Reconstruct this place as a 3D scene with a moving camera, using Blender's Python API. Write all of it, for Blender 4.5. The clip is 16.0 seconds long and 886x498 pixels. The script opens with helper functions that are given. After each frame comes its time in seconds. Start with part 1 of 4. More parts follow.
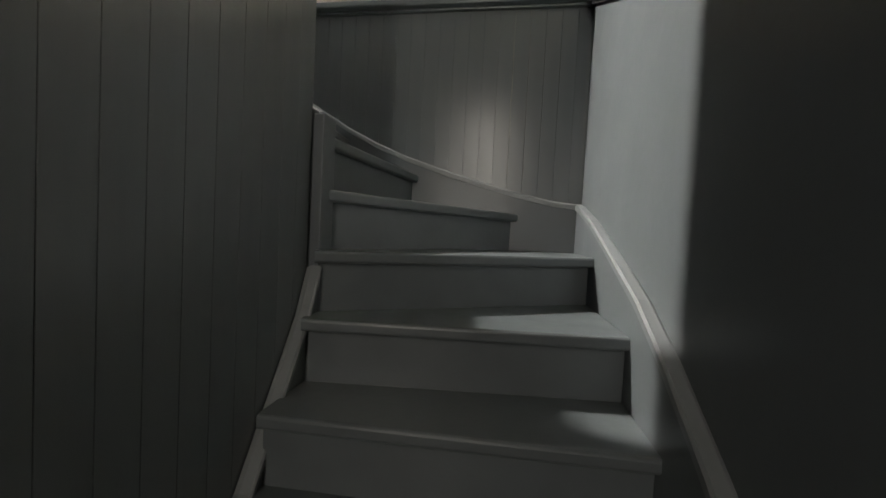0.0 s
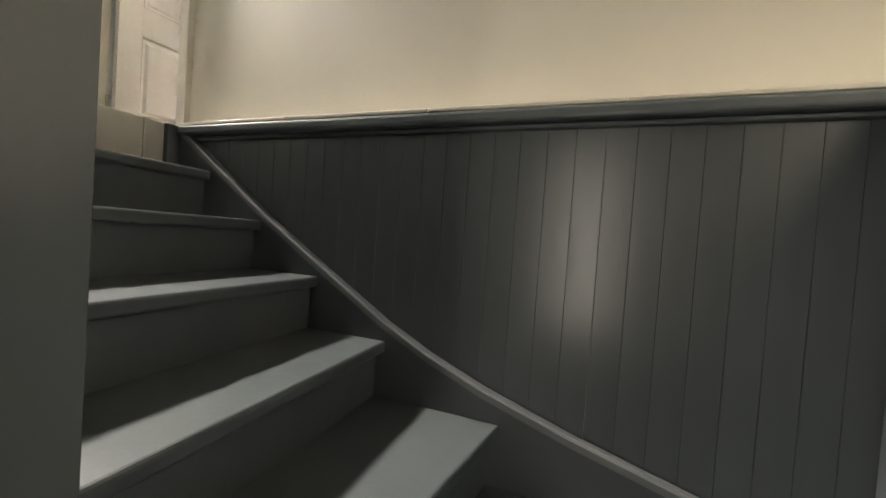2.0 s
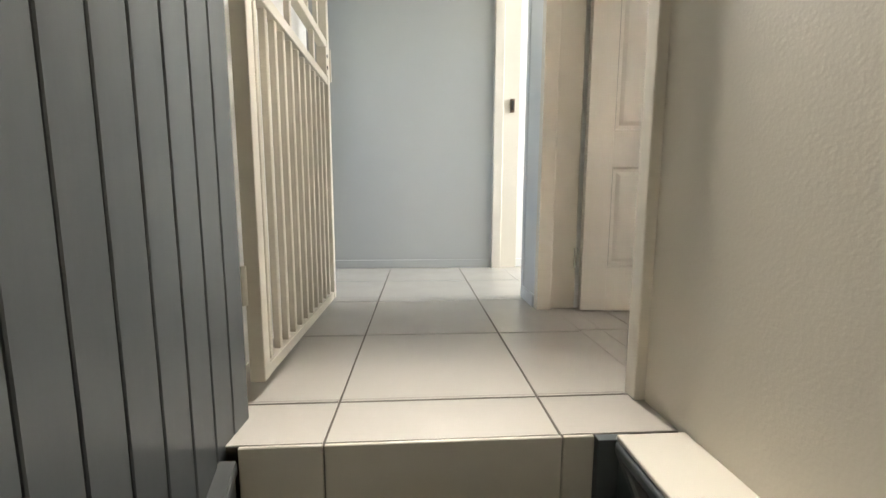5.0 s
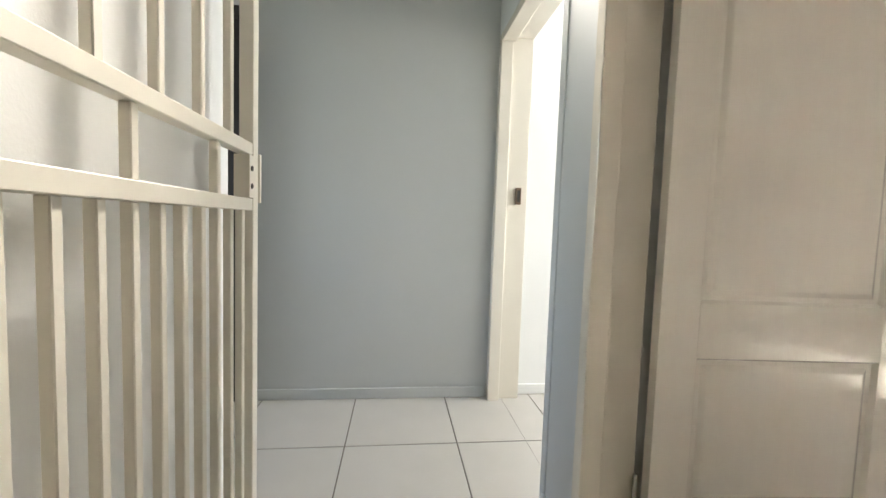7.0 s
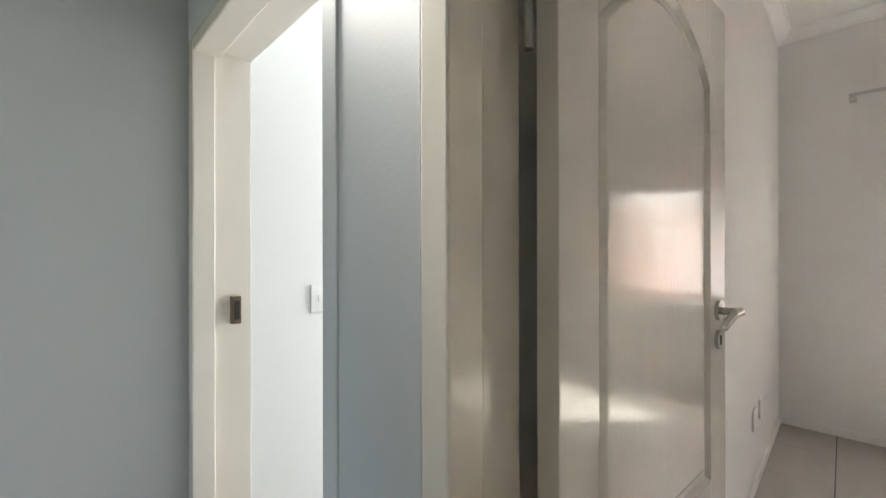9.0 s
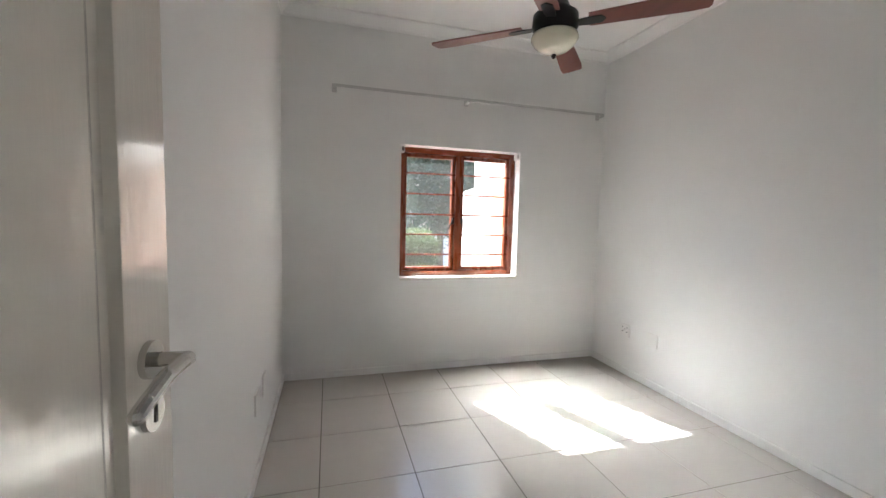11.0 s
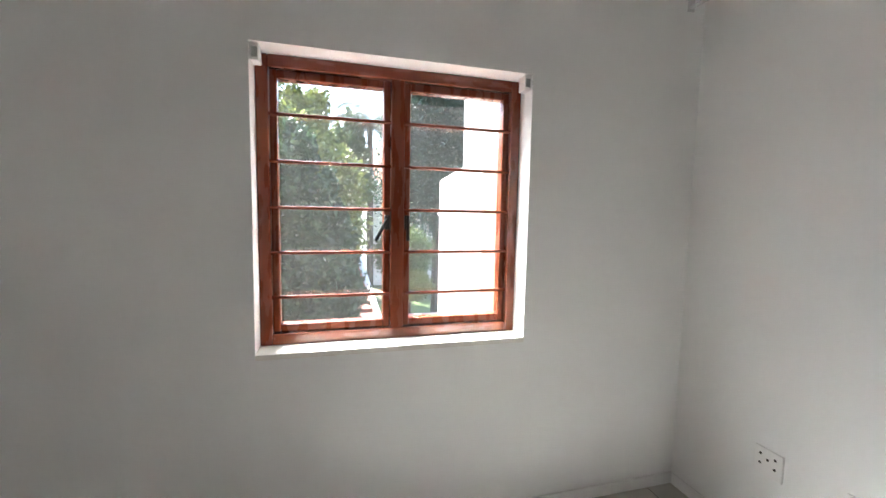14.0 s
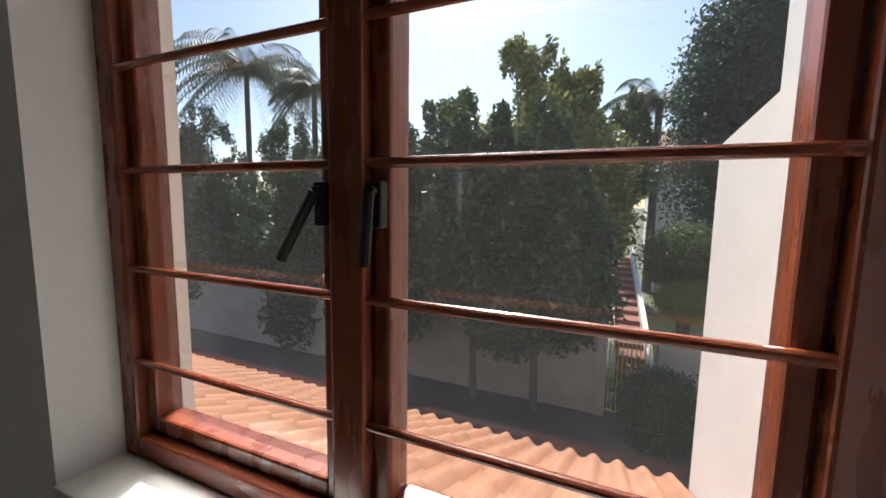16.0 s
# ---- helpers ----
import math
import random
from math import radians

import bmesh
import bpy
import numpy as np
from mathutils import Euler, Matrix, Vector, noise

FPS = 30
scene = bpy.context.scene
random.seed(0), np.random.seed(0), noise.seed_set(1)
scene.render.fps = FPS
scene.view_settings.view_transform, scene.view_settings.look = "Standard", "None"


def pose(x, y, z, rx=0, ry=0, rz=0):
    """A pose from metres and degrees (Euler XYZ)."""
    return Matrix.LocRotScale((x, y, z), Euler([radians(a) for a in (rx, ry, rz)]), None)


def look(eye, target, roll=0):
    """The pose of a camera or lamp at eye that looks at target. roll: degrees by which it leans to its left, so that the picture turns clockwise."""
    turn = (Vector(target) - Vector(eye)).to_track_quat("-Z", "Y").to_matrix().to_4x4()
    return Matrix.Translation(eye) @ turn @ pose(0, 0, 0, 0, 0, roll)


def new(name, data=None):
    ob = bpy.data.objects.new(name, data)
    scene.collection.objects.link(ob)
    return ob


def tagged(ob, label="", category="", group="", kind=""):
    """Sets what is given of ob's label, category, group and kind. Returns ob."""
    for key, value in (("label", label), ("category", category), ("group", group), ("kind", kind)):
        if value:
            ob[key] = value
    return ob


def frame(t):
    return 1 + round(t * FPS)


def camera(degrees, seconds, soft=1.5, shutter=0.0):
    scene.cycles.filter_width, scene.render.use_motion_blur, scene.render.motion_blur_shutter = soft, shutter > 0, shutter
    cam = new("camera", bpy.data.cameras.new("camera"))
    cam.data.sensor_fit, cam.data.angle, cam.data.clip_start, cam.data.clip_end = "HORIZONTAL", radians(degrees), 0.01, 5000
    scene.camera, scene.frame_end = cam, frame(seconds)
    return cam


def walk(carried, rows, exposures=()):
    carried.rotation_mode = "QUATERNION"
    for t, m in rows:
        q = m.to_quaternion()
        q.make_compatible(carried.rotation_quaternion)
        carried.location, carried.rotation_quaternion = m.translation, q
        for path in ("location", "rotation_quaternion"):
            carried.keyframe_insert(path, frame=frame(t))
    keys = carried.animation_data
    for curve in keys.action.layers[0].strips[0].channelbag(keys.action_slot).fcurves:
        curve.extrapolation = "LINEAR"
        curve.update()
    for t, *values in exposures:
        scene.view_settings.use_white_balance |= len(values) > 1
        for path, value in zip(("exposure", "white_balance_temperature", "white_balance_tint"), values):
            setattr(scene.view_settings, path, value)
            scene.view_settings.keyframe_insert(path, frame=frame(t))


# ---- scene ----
cam = camera(96.0, 16.0)

PATH = [
    (0, (-1.052, -1.758, -1.12), (0.922, -1.445, -1.195), 2.9),
    (0.5, (-0.82, -1.738, -0.919), (1.171, -1.566, -0.846), 1.2),
    (1, (-0.586, -1.673, -0.721), (1.392, -1.391, -0.623), 2.1),
    (1.5, (-0.367, -1.596, -0.493), (1.604, -1.261, -0.542), 2.7),
    (2, (-0.197, -1.529, -0.356), (1.666, -0.803, -0.408), 4.0),
    (2.5, (0.005, -1.49, -0.128), (1.528, -0.208, -0.324), 0.6),
    (3, (0.116, -1.373, 0.035), (1.125, 0.346, -0.133), -0.4),
    (3.5, (0.21, -1.231, 0.153), (0.707, 0.698, -0.024), 0.3),
    (3.7, (0.249, -1.196, 0.206), (0.618, 0.762, 0.025), -0.7),
    (5.8, (0.434, -0.515, 0.682), (0.528, 1.464, 0.41), 0.8),
    (6, (0.422, -0.446, 0.722), (0.512, 1.537, 0.479), 0.9),
    (6.5, (0.411, -0.263, 0.864), (0.601, 1.716, 0.646), 1.0),
    (7, (0.417, -0.077, 1.025), (0.651, 1.906, 0.9), 1.9),
    (7.5, (0.405, 0.123, 1.156), (0.821, 2.079, 1.105), 1.5),
    (8, (0.511, 0.315, 1.24), (1.241, 2.176, 1.181), 1.6),
    (8.5, (0.57, 0.491, 1.29), (1.589, 2.212, 1.307), 1.9),
    (9, (0.636, 0.668, 1.406), (2.047, 2.086, 1.408), -0.1),
    (9.5, (0.736, 0.755, 1.489), (2.492, 1.708, 1.395), 1.2),
    (10, (0.887, 0.734, 1.484), (2.828, 1.204, 1.39), 1.4),
    (10.2, (0.951, 0.732, 1.465), (2.934, 0.97, 1.353), 1.5),
    (12.3, (1.931, 0.355, 1.446), (3.571, -0.783, 1.319), -0.0),
    (12.5, (2.06, 0.293, 1.452), (3.69, -0.86, 1.335), -0.1),
    (13, (2.425, 0.127, 1.471), (4.07, -1.0, 1.31), 0.2),
    (13.5, (2.787, -0.092, 1.494), (4.588, -0.939, 1.304), 1.2),
    (14, (3.163, -0.268, 1.463), (5.084, -0.794, 1.285), 1.1),
    (14.5, (3.583, -0.517, 1.45), (5.561, -0.742, 1.26), 1.3),
    (15, (3.977, -0.651, 1.47), (5.963, -0.653, 1.238), 1.4),
    (15.5, (4.27, -0.774, 1.452), (6.231, -0.451, 1.221), 1.2),
    (16, (4.508, -0.899, 1.421), (6.325, -0.095, 1.193), 0.9),
]
walk(cam, [(t, look(eye, target, roll)) for t, eye, target, roll in PATH],
     exposures=[(0, 5.4, 6600, 10), (1, 5.25, 6800, 10), (2, 5.1, 6900, 10), (2.5, 4.95, 6900, 10), (3.5, 4.8, 6800, 10), (6, 4.75, 6800, 10), (7, 4.45, 6800, 10), (8, 4.2, 6700, 10), (9.5, 3.85, 6300, 10),
                (12.5, 3.58, 6000, 8), (14, 3.38, 6000, 8), (14.5, 2.95, 5950, 8), (15, 2.25, 6000, 10), (15.5, 1.5, 6300, 10), (16, 1.1, 6300, 10)])



# ---- world and light ----
SUN_WAY = Vector((-0.87, -0.36, -1.0)).normalized()
world = bpy.data.worlds.new("sky")
scene.world = world
world.use_nodes = True
sky = world.node_tree.nodes.new("ShaderNodeTexSky")
sky.sky_type = "NISHITA"
sky.sun_disc = False
sky.sun_elevation = math.asin(-SUN_WAY.z)
sky.sun_rotation = math.atan2(-SUN_WAY.x, -SUN_WAY.y)
world.node_tree.links.new(sky.outputs[0], world.node_tree.nodes["Background"].inputs[0])
world.node_tree.nodes["Background"].inputs[1].default_value = 0.08

sun = new("sun", bpy.data.lights.new("sun", "SUN"))
sun.data.energy, sun.data.angle, sun.data.color = 3.2, radians(0.6), (1.0, 0.965, 0.92)
sun.matrix_world = look((0, 0, 20), Vector((0, 0, 20)) + SUN_WAY)


def area_light(name, m, w, h, power, color, spread=180):
    lamp = new(name, bpy.data.lights.new(name, "AREA"))
    lamp.data.shape, lamp.data.size, lamp.data.size_y = "RECTANGLE", w, h
    lamp.data.energy, lamp.data.color, lamp.data.spread = power, color, radians(spread)
    lamp.matrix_world = m


# daylight in the window opening of the small room; the side passage lamp is added fill
area_light("sky_light_small_room", look((3.93, 1.72, 1.6), (1.0, 1.72, 1.1)), 0.8, 1.1, 4.4, (0.95, 0.98, 1.0))
area_light("added_light_alcove", look((-1.93, 1.73, 1.55), (0.4, 1.6, 0.9)), 0.8, 1.1, 0.5, (0.92, 0.96, 1.0))

# unseen lamp high in the hall, added to throw light down the stairs
area_light("added_light_hall", look((0.70, 2.21, 2.78), (0.27, -1.3, -0.15)), 0.24, 0.36, 1.0, (1.0, 0.96, 0.9), 42)
# unseen lamp behind the stairs, added for the dado highlight and as fill
area_light("added_light_stair_foot", look((-3.58, -1.42, -0.3), (1.0, -1.45, -0.6)), 0.36, 2.2, 0.6, (1.0, 0.93, 0.84))


# ---- materials ----
def mat(name, color, rough=0.5, metal=0.0, vary=0.06, scale=6.0, bump=0.0, bump_scale=60.0, coat=0.0, per_piece=0.0, stretch=(1, 1, 1), spec=0.5):
    m = bpy.data.materials.new(name)
    m.use_nodes = True
    nt = m.node_tree
    b = nt.nodes["Principled BSDF"]
    b.inputs["Roughness"].default_value = rough
    b.inputs["Metallic"].default_value = metal
    b.inputs["Coat Weight"].default_value = coat
    b.inputs["Coat Roughness"].default_value = 0.08
    b.inputs["Specular IOR Level"].default_value = spec
    co = nt.nodes.new("ShaderNodeTexCoord")
    mp = nt.nodes.new("ShaderNodeMapping")
    mp.inputs["Scale"].default_value = stretch
    nt.links.new(co.outputs["Object"], mp.inputs[0])
    n1 = nt.nodes.new("ShaderNodeTexNoise")
    n1.inputs["Scale"].default_value, n1.inputs["Detail"].default_value = scale, 6
    n2 = nt.nodes.new("ShaderNodeTexNoise")
    n2.inputs["Scale"].default_value, n2.inputs["Detail"].default_value = scale * 0.18, 3
    add = nt.nodes.new("ShaderNodeMath")
    add.operation = "ADD"
    for n, k in ((n1, 0), (n2, 1)):
        nt.links.new(mp.outputs[0], n.inputs["Vector"])
        nt.links.new(n.outputs["Fac"], add.inputs[k])
    src = add.outputs[0]
    if per_piece:
        oi = nt.nodes.new("ShaderNodeObjectInfo")
        ma = nt.nodes.new("ShaderNodeMath")
        ma.operation = "MULTIPLY_ADD"
        ma.inputs[1].default_value = per_piece
        nt.links.new(oi.outputs["Random"], ma.inputs[0])
        nt.links.new(src, ma.inputs[2])
        src = ma.outputs[0]
    ramp = nt.nodes.new("ShaderNodeMapRange")
    ramp.inputs["From Min"].default_value, ramp.inputs["From Max"].default_value = 0.6, 1.4 + per_piece
    ramp.inputs["To Min"].default_value, ramp.inputs["To Max"].default_value = 1 - vary, 1 + vary
    nt.links.new(src, ramp.inputs["Value"])
    mul = nt.nodes.new("ShaderNodeVectorMath")
    mul.operation = "MULTIPLY"
    mul.inputs[0].default_value = color
    nt.links.new(ramp.outputs[0], mul.inputs[1])
    nt.links.new(mul.outputs[0], b.inputs["Base Color"])
    rr = nt.nodes.new("ShaderNodeMapRange")
    rr.inputs["From Min"].default_value, rr.inputs["From Max"].default_value = 0.3, 0.7
    rr.inputs["To Min"].default_value, rr.inputs["To Max"].default_value = max(0.02, rough * 0.85), min(1, rough * 1.15)
    nt.links.new(n1.outputs["Fac"], rr.inputs["Value"])
    nt.links.new(rr.outputs[0], b.inputs["Roughness"])
    if bump:
        n3 = nt.nodes.new("ShaderNodeTexNoise")
        n3.inputs["Scale"].default_value, n3.inputs["Detail"].default_value = bump_scale, 4
        nt.links.new(mp.outputs[0], n3.inputs["Vector"])
        bp = nt.nodes.new("ShaderNodeBump")
        bp.inputs["Strength"].default_value, bp.inputs["Distance"].default_value = bump, 0.004
        nt.links.new(n3.outputs["Fac"], bp.inputs["Height"])
        nt.links.new(bp.outputs[0], b.inputs["Normal"])
        if coat:
            nt.links.new(bp.outputs[0], b.inputs["Coat Normal"])
    return m


M_WHITE = mat("off_white_wall_paint", (0.80, 0.80, 0.785), 0.6, vary=0.012, scale=3, bump=0.12, bump_scale=120)
M_HALL = mat("pale_blue_grey_wall_paint", (0.50, 0.515, 0.515), 0.5, vary=0.012, scale=3, bump=0.12, bump_scale=120)
M_CREAM = mat("cream_wall_paint", (0.72, 0.67, 0.57), 0.55, vary=0.012, scale=3, bump=0.12, bump_scale=120)
M_CEIL = mat("white_ceiling_paint", (0.85, 0.85, 0.84), 0.7, vary=0.02)
M_TRIM = mat("cream_gloss_enamel", (0.74, 0.69, 0.60), 0.22, vary=0.03, scale=5, bump=0.05, bump_scale=40, coat=0.3)
M_DOOR = mat("white_gloss_woodgrain_enamel", (0.76, 0.72, 0.65), 0.16, vary=0.025, scale=5, bump=0.11, bump_scale=28, coat=0.7, stretch=(6, 6, 0.55))
M_GREY = mat("dark_grey_satin_board_paint", (0.11, 0.122, 0.128), 0.24, vary=0.10, scale=4, bump=0.04, bump_scale=26, stretch=(5, 5, 0.6), per_piece=0.2)
M_GREYP = mat("dark_grey_satin_panel_paint", (0.10, 0.112, 0.118), 0.36, vary=0.05, scale=3, bump=0.08, bump_scale=30)
M_TREAD = mat("grey_stair_enamel", (0.105, 0.118, 0.122), 0.37, vary=0.14, scale=9, bump=0.12, bump_scale=45)
M_STRING = mat("grey_string_cap_enamel", (0.18, 0.19, 0.195), 0.37, vary=0.08, scale=14, bump=0.1, bump_scale=60)
M_TILE = mat("beige_ceramic_floor_tile", (0.52, 0.49, 0.445), 0.22, vary=0.035, scale=7, per_piece=0.35)
M_RTILE = mat("cream_ceramic_tile", (0.66, 0.62, 0.54), 0.36, vary=0.05, scale=7, per_piece=0.25)
M_GROUT = mat("brown_grey_grout", (0.12, 0.10, 0.085), 0.9, vary=0.12, scale=20)
M_GATE = mat("cream_steel_enamel", (0.70, 0.66, 0.57), 0.37, vary=0.05, scale=8, bump=0.05)
M_STEEL = mat("brushed_stainless_steel", (0.55, 0.54, 0.52), 0.22, 1.0, vary=0.06, scale=20)
M_BRONZE = mat("aged_bronze_plate", (0.16, 0.11, 0.075), 0.4, 0.8, vary=0.2, scale=40)
M_BLACK = mat("black_metal", (0.018, 0.017, 0.017), 0.4, 0.4, vary=0.1)
M_HOLE = mat("dark_hole", (0.03, 0.025, 0.02), 0.8)
M_WOOD = mat("varnished_mahogany", (0.17, 0.036, 0.012), 0.28, vary=0.3, scale=9, bump=0.08, bump_scale=20, coat=0.2, stretch=(3, 3, 0.6))
M_WOODH = mat("varnished_mahogany_rail", (0.17, 0.036, 0.012), 0.26, vary=0.3, scale=9, bump=0.08, bump_scale=20, coat=0.25, stretch=(3, 0.6, 3))
M_DARKWOOD = mat("very_dark_brown_wood", (0.014, 0.010, 0.009), 0.45, vary=0.3, scale=9)
M_BLADE = mat("red_brown_fan_blade_wood", (0.16, 0.045, 0.032), 0.35, vary=0.2, scale=8, stretch=(0.6, 4, 4))
M_OPAL = mat("cream_opal_glass", (0.86, 0.82, 0.66), 0.2, vary=0.02, coat=0.4)
M_PLASTIC = mat("white_plastic", (0.8, 0.79, 0.77), 0.35, vary=0.01)
M_RAIL = mat("white_aluminium_rail", (0.55, 0.55, 0.54), 0.35, 0.3, vary=0.02)
M_PLASTER = mat("white_exterior_plaster", (0.72, 0.69, 0.63), 0.85, vary=0.08, scale=4, bump=0.4, bump_scale=80)
M_TAN = mat("tan_wing_face", (0.42, 0.28, 0.18), 0.85, vary=0.08, scale=4, bump=0.4, bump_scale=80)
M_BOUND = mat("beige_boundary_wall_plaster", (0.31, 0.265, 0.235), 0.9, vary=0.3, scale=2, bump=0.3)
M_ROOF = mat("terracotta_roof_tile", (0.44, 0.20, 0.105), 0.75, vary=0.22, scale=10, bump=0.3, bump_scale=60, per_piece=0.5)
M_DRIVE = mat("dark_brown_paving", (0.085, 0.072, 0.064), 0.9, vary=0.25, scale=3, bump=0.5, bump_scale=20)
M_GROUND = mat("dry_garden_ground", (0.10, 0.11, 0.05), 0.95, vary=0.35, scale=1.2, bump=0.5, bump_scale=10)
M_LAWN = mat("sunlit_lawn", (0.16, 0.21, 0.06), 0.9, vary=0.25, scale=3, bump=0.6, bump_scale=40)
M_BRICK = mat("red_brick_paving", (0.26, 0.10, 0.07), 0.85, vary=0.25, scale=8, bump=0.4)
M_BARK = mat("grey_brown_bark", (0.09, 0.07, 0.055), 0.9, vary=0.3, scale=8, bump=0.7, bump_scale=18)
M_YGATE = mat("yellow_green_painted_steel", (0.42, 0.38, 0.07), 0.5, vary=0.1)
M_PANE = mat("dark_window_pane", (0.04, 0.045, 0.055), 0.1, vary=0.1)


def leafy(name, color):
    m = bpy.data.materials.new(name)
    m.use_nodes = True
    nt = m.node_tree
    b = nt.nodes["Principled BSDF"]
    g = nt.nodes.new("ShaderNodeNewGeometry")
    r = nt.nodes.new("ShaderNodeMapRange")
    r.inputs["To Min"].default_value, r.inputs["To Max"].default_value = 0.55, 1.5
    nt.links.new(g.outputs["Random Per Island"], r.inputs["Value"])
    v = nt.nodes.new("ShaderNodeVectorMath")
    v.operation = "MULTIPLY"
    v.inputs[0].default_value = color
    nt.links.new(r.outputs[0], v.inputs[1])
    nt.links.new(v.outputs[0], b.inputs["Base Color"])
    b.inputs["Roughness"].default_value = 0.5
    t = nt.nodes.new("ShaderNodeBsdfTranslucent")
    nt.links.new(v.outputs[0], t.inputs["Color"])
    mx = nt.nodes.new("ShaderNodeMixShader")
    mx.inputs[0].default_value = 0.35
    nt.links.new(b.outputs[0], mx.inputs[1])
    nt.links.new(t.outputs[0], mx.inputs[2])
    nt.links.new(mx.outputs[0], nt.nodes["Material Output"].inputs[0])
    return m


M_LEAF = leafy("mid_green_leaves", (0.10, 0.14, 0.045))
M_LEAFY = leafy("yellow_green_leaves", (0.19, 0.21, 0.055))
M_LEAFD = leafy("dark_green_leaves", (0.04, 0.07, 0.03))
M_CYP = leafy("blue_green_cypress_leaves", (0.035, 0.065, 0.04))
M_PALM = leafy("grey_green_palm_leaves", (0.11, 0.13, 0.08))

M_GLASS = bpy.data.materials.new("clear_window_glass")
M_GLASS.use_nodes = True
_b = M_GLASS.node_tree.nodes["Principled BSDF"]
_b.inputs["Transmission Weight"].default_value, _b.inputs["Roughness"].default_value = 1.0, 0.0
_b.inputs["IOR"].default_value = 1.45
_b.inputs["Base Color"].default_value = (0.97, 0.98, 0.98, 1)
# a film of dust on the panes
_nt = M_GLASS.node_tree
_dust = _nt.nodes.new("ShaderNodeBsdfTranslucent")
_dust.inputs[0].default_value = (0.7, 0.7, 0.68, 1)
_noise = _nt.nodes.new("ShaderNodeTexNoise")
_noise.inputs["Scale"].default_value = 5
_amount = _nt.nodes.new("ShaderNodeMapRange")
_amount.inputs["To Min"].default_value, _amount.inputs["To Max"].default_value = 0.003, 0.017
_nt.links.new(_noise.outputs["Fac"], _amount.inputs["Value"])
_mix = _nt.nodes.new("ShaderNodeMixShader")
_nt.links.new(_amount.outputs[0], _mix.inputs[0])
_nt.links.new(_b.outputs[0], _mix.inputs[1])
_nt.links.new(_dust.outputs[0], _mix.inputs[2])
_nt.links.new(_mix.outputs[0], _nt.nodes["Material Output"].inputs[0])


# ---- building helpers ----
def box(bm, x0, x1, y0, y1, z0, z1, bevel=0.0, seg=2):
    m = Matrix.LocRotScale(((x0 + x1) / 2, (y0 + y1) / 2, (z0 + z1) / 2), None, (abs(x1 - x0), abs(y1 - y0), abs(z1 - z0)))
    r = bmesh.ops.create_cube(bm, size=1, matrix=m)
    if bevel:
        es = {e for v in r["verts"] for e in v.link_edges}
        bmesh.ops.bevel(bm, geom=list(es), offset=bevel, segments=seg, profile=0.5, affect="EDGES")


def rod(bm, a, b, r, seg=14, r2=None):
    a, b = Vector(a), Vector(b)
    d = b - a
    m = Matrix.Translation((a + b) / 2) @ d.to_track_quat("Z", "Y").to_matrix().to_4x4()
    bmesh.ops.create_cone(bm, cap_ends=True, segments=seg, radius1=r, radius2=r if r2 is None else r2, depth=d.length, matrix=m)


def prism(bm, pts, way):
    """A solid from a flat outline, pushed along way."""
    vs = [bm.verts.new(p) for p in pts]
    f = bm.faces.new(vs)
    r = bmesh.ops.extrude_face_region(bm, geom=[f])
    moved = [v for v in r["geom"] if isinstance(v, bmesh.types.BMVert)]
    bmesh.ops.translate(bm, verts=moved, vec=way)
    bmesh.ops.recalc_face_normals(bm, faces=bm.faces[:])


def lathe(bm, profile, origin, seg=28):
    rings = []
    for r, z in profile:
        rings.append([bm.verts.new((origin[0] + r * math.cos(2 * math.pi * k / seg), origin[1] + r * math.sin(2 * math.pi * k / seg), origin[2] + z)) for k in range(seg)])
    for a, b in zip(rings, rings[1:]):
        for k in range(seg):
            bm.faces.new((a[k], a[(k + 1) % seg], b[(k + 1) % seg], b[k]))
    for ring in (rings[0], rings[-1]):
        bm.faces.new(ring)
    bmesh.ops.recalc_face_normals(bm, faces=bm.faces[:])
    for f in bm.faces:
        f.smooth = len(f.verts) == 4


def mesh_of(name, bm, material):
    me = bpy.data.meshes.new(name)
    bm.to_mesh(me)
    bm.free()
    me.materials.append(material)
    return me


def part(name, bm, material, parent, label=""):
    ob = new(name, mesh_of(name, bm, material))
    ob.parent = parent
    if parent is not None and parent.type == "EMPTY":
        ob.matrix_parent_inverse = parent.matrix_basis.inverted()
    return tagged(ob, label)


def thing(name, at, label, category, group="", kind=""):
    e = new(name)
    e.empty_display_size = 0.1
    e.location = at
    return tagged(e, label, category, group, kind)


def solid(name, boxes, material, label, category, kind="structure", bevel=0.0):
    bm = bmesh.new()
    for b in boxes:
        box(bm, *b, bevel=bevel)
    return tagged(new(name, mesh_of(name, bm, material)), label, category, "", kind)


def piece(name, me, at, parent):
    ob = new(name, me)
    ob.parent = parent
    ob.location = Vector(at) - parent.location
    return ob


# ---- plan ----
CEIL = 3.13
HALL_N = 2.22          # end wall of the hall
WALL_X, BED_X = 0.975, 1.15
BED_N, BED_S, BED_E = 1.042, -2.07, 4.85
FACADE = 5.08
D1 = (0.19, 0.996)     # bedroom doorway
D2 = (1.30, 2.15)      # small room doorway
HEAD = 2.05
LOW = -2.55            # lower floor

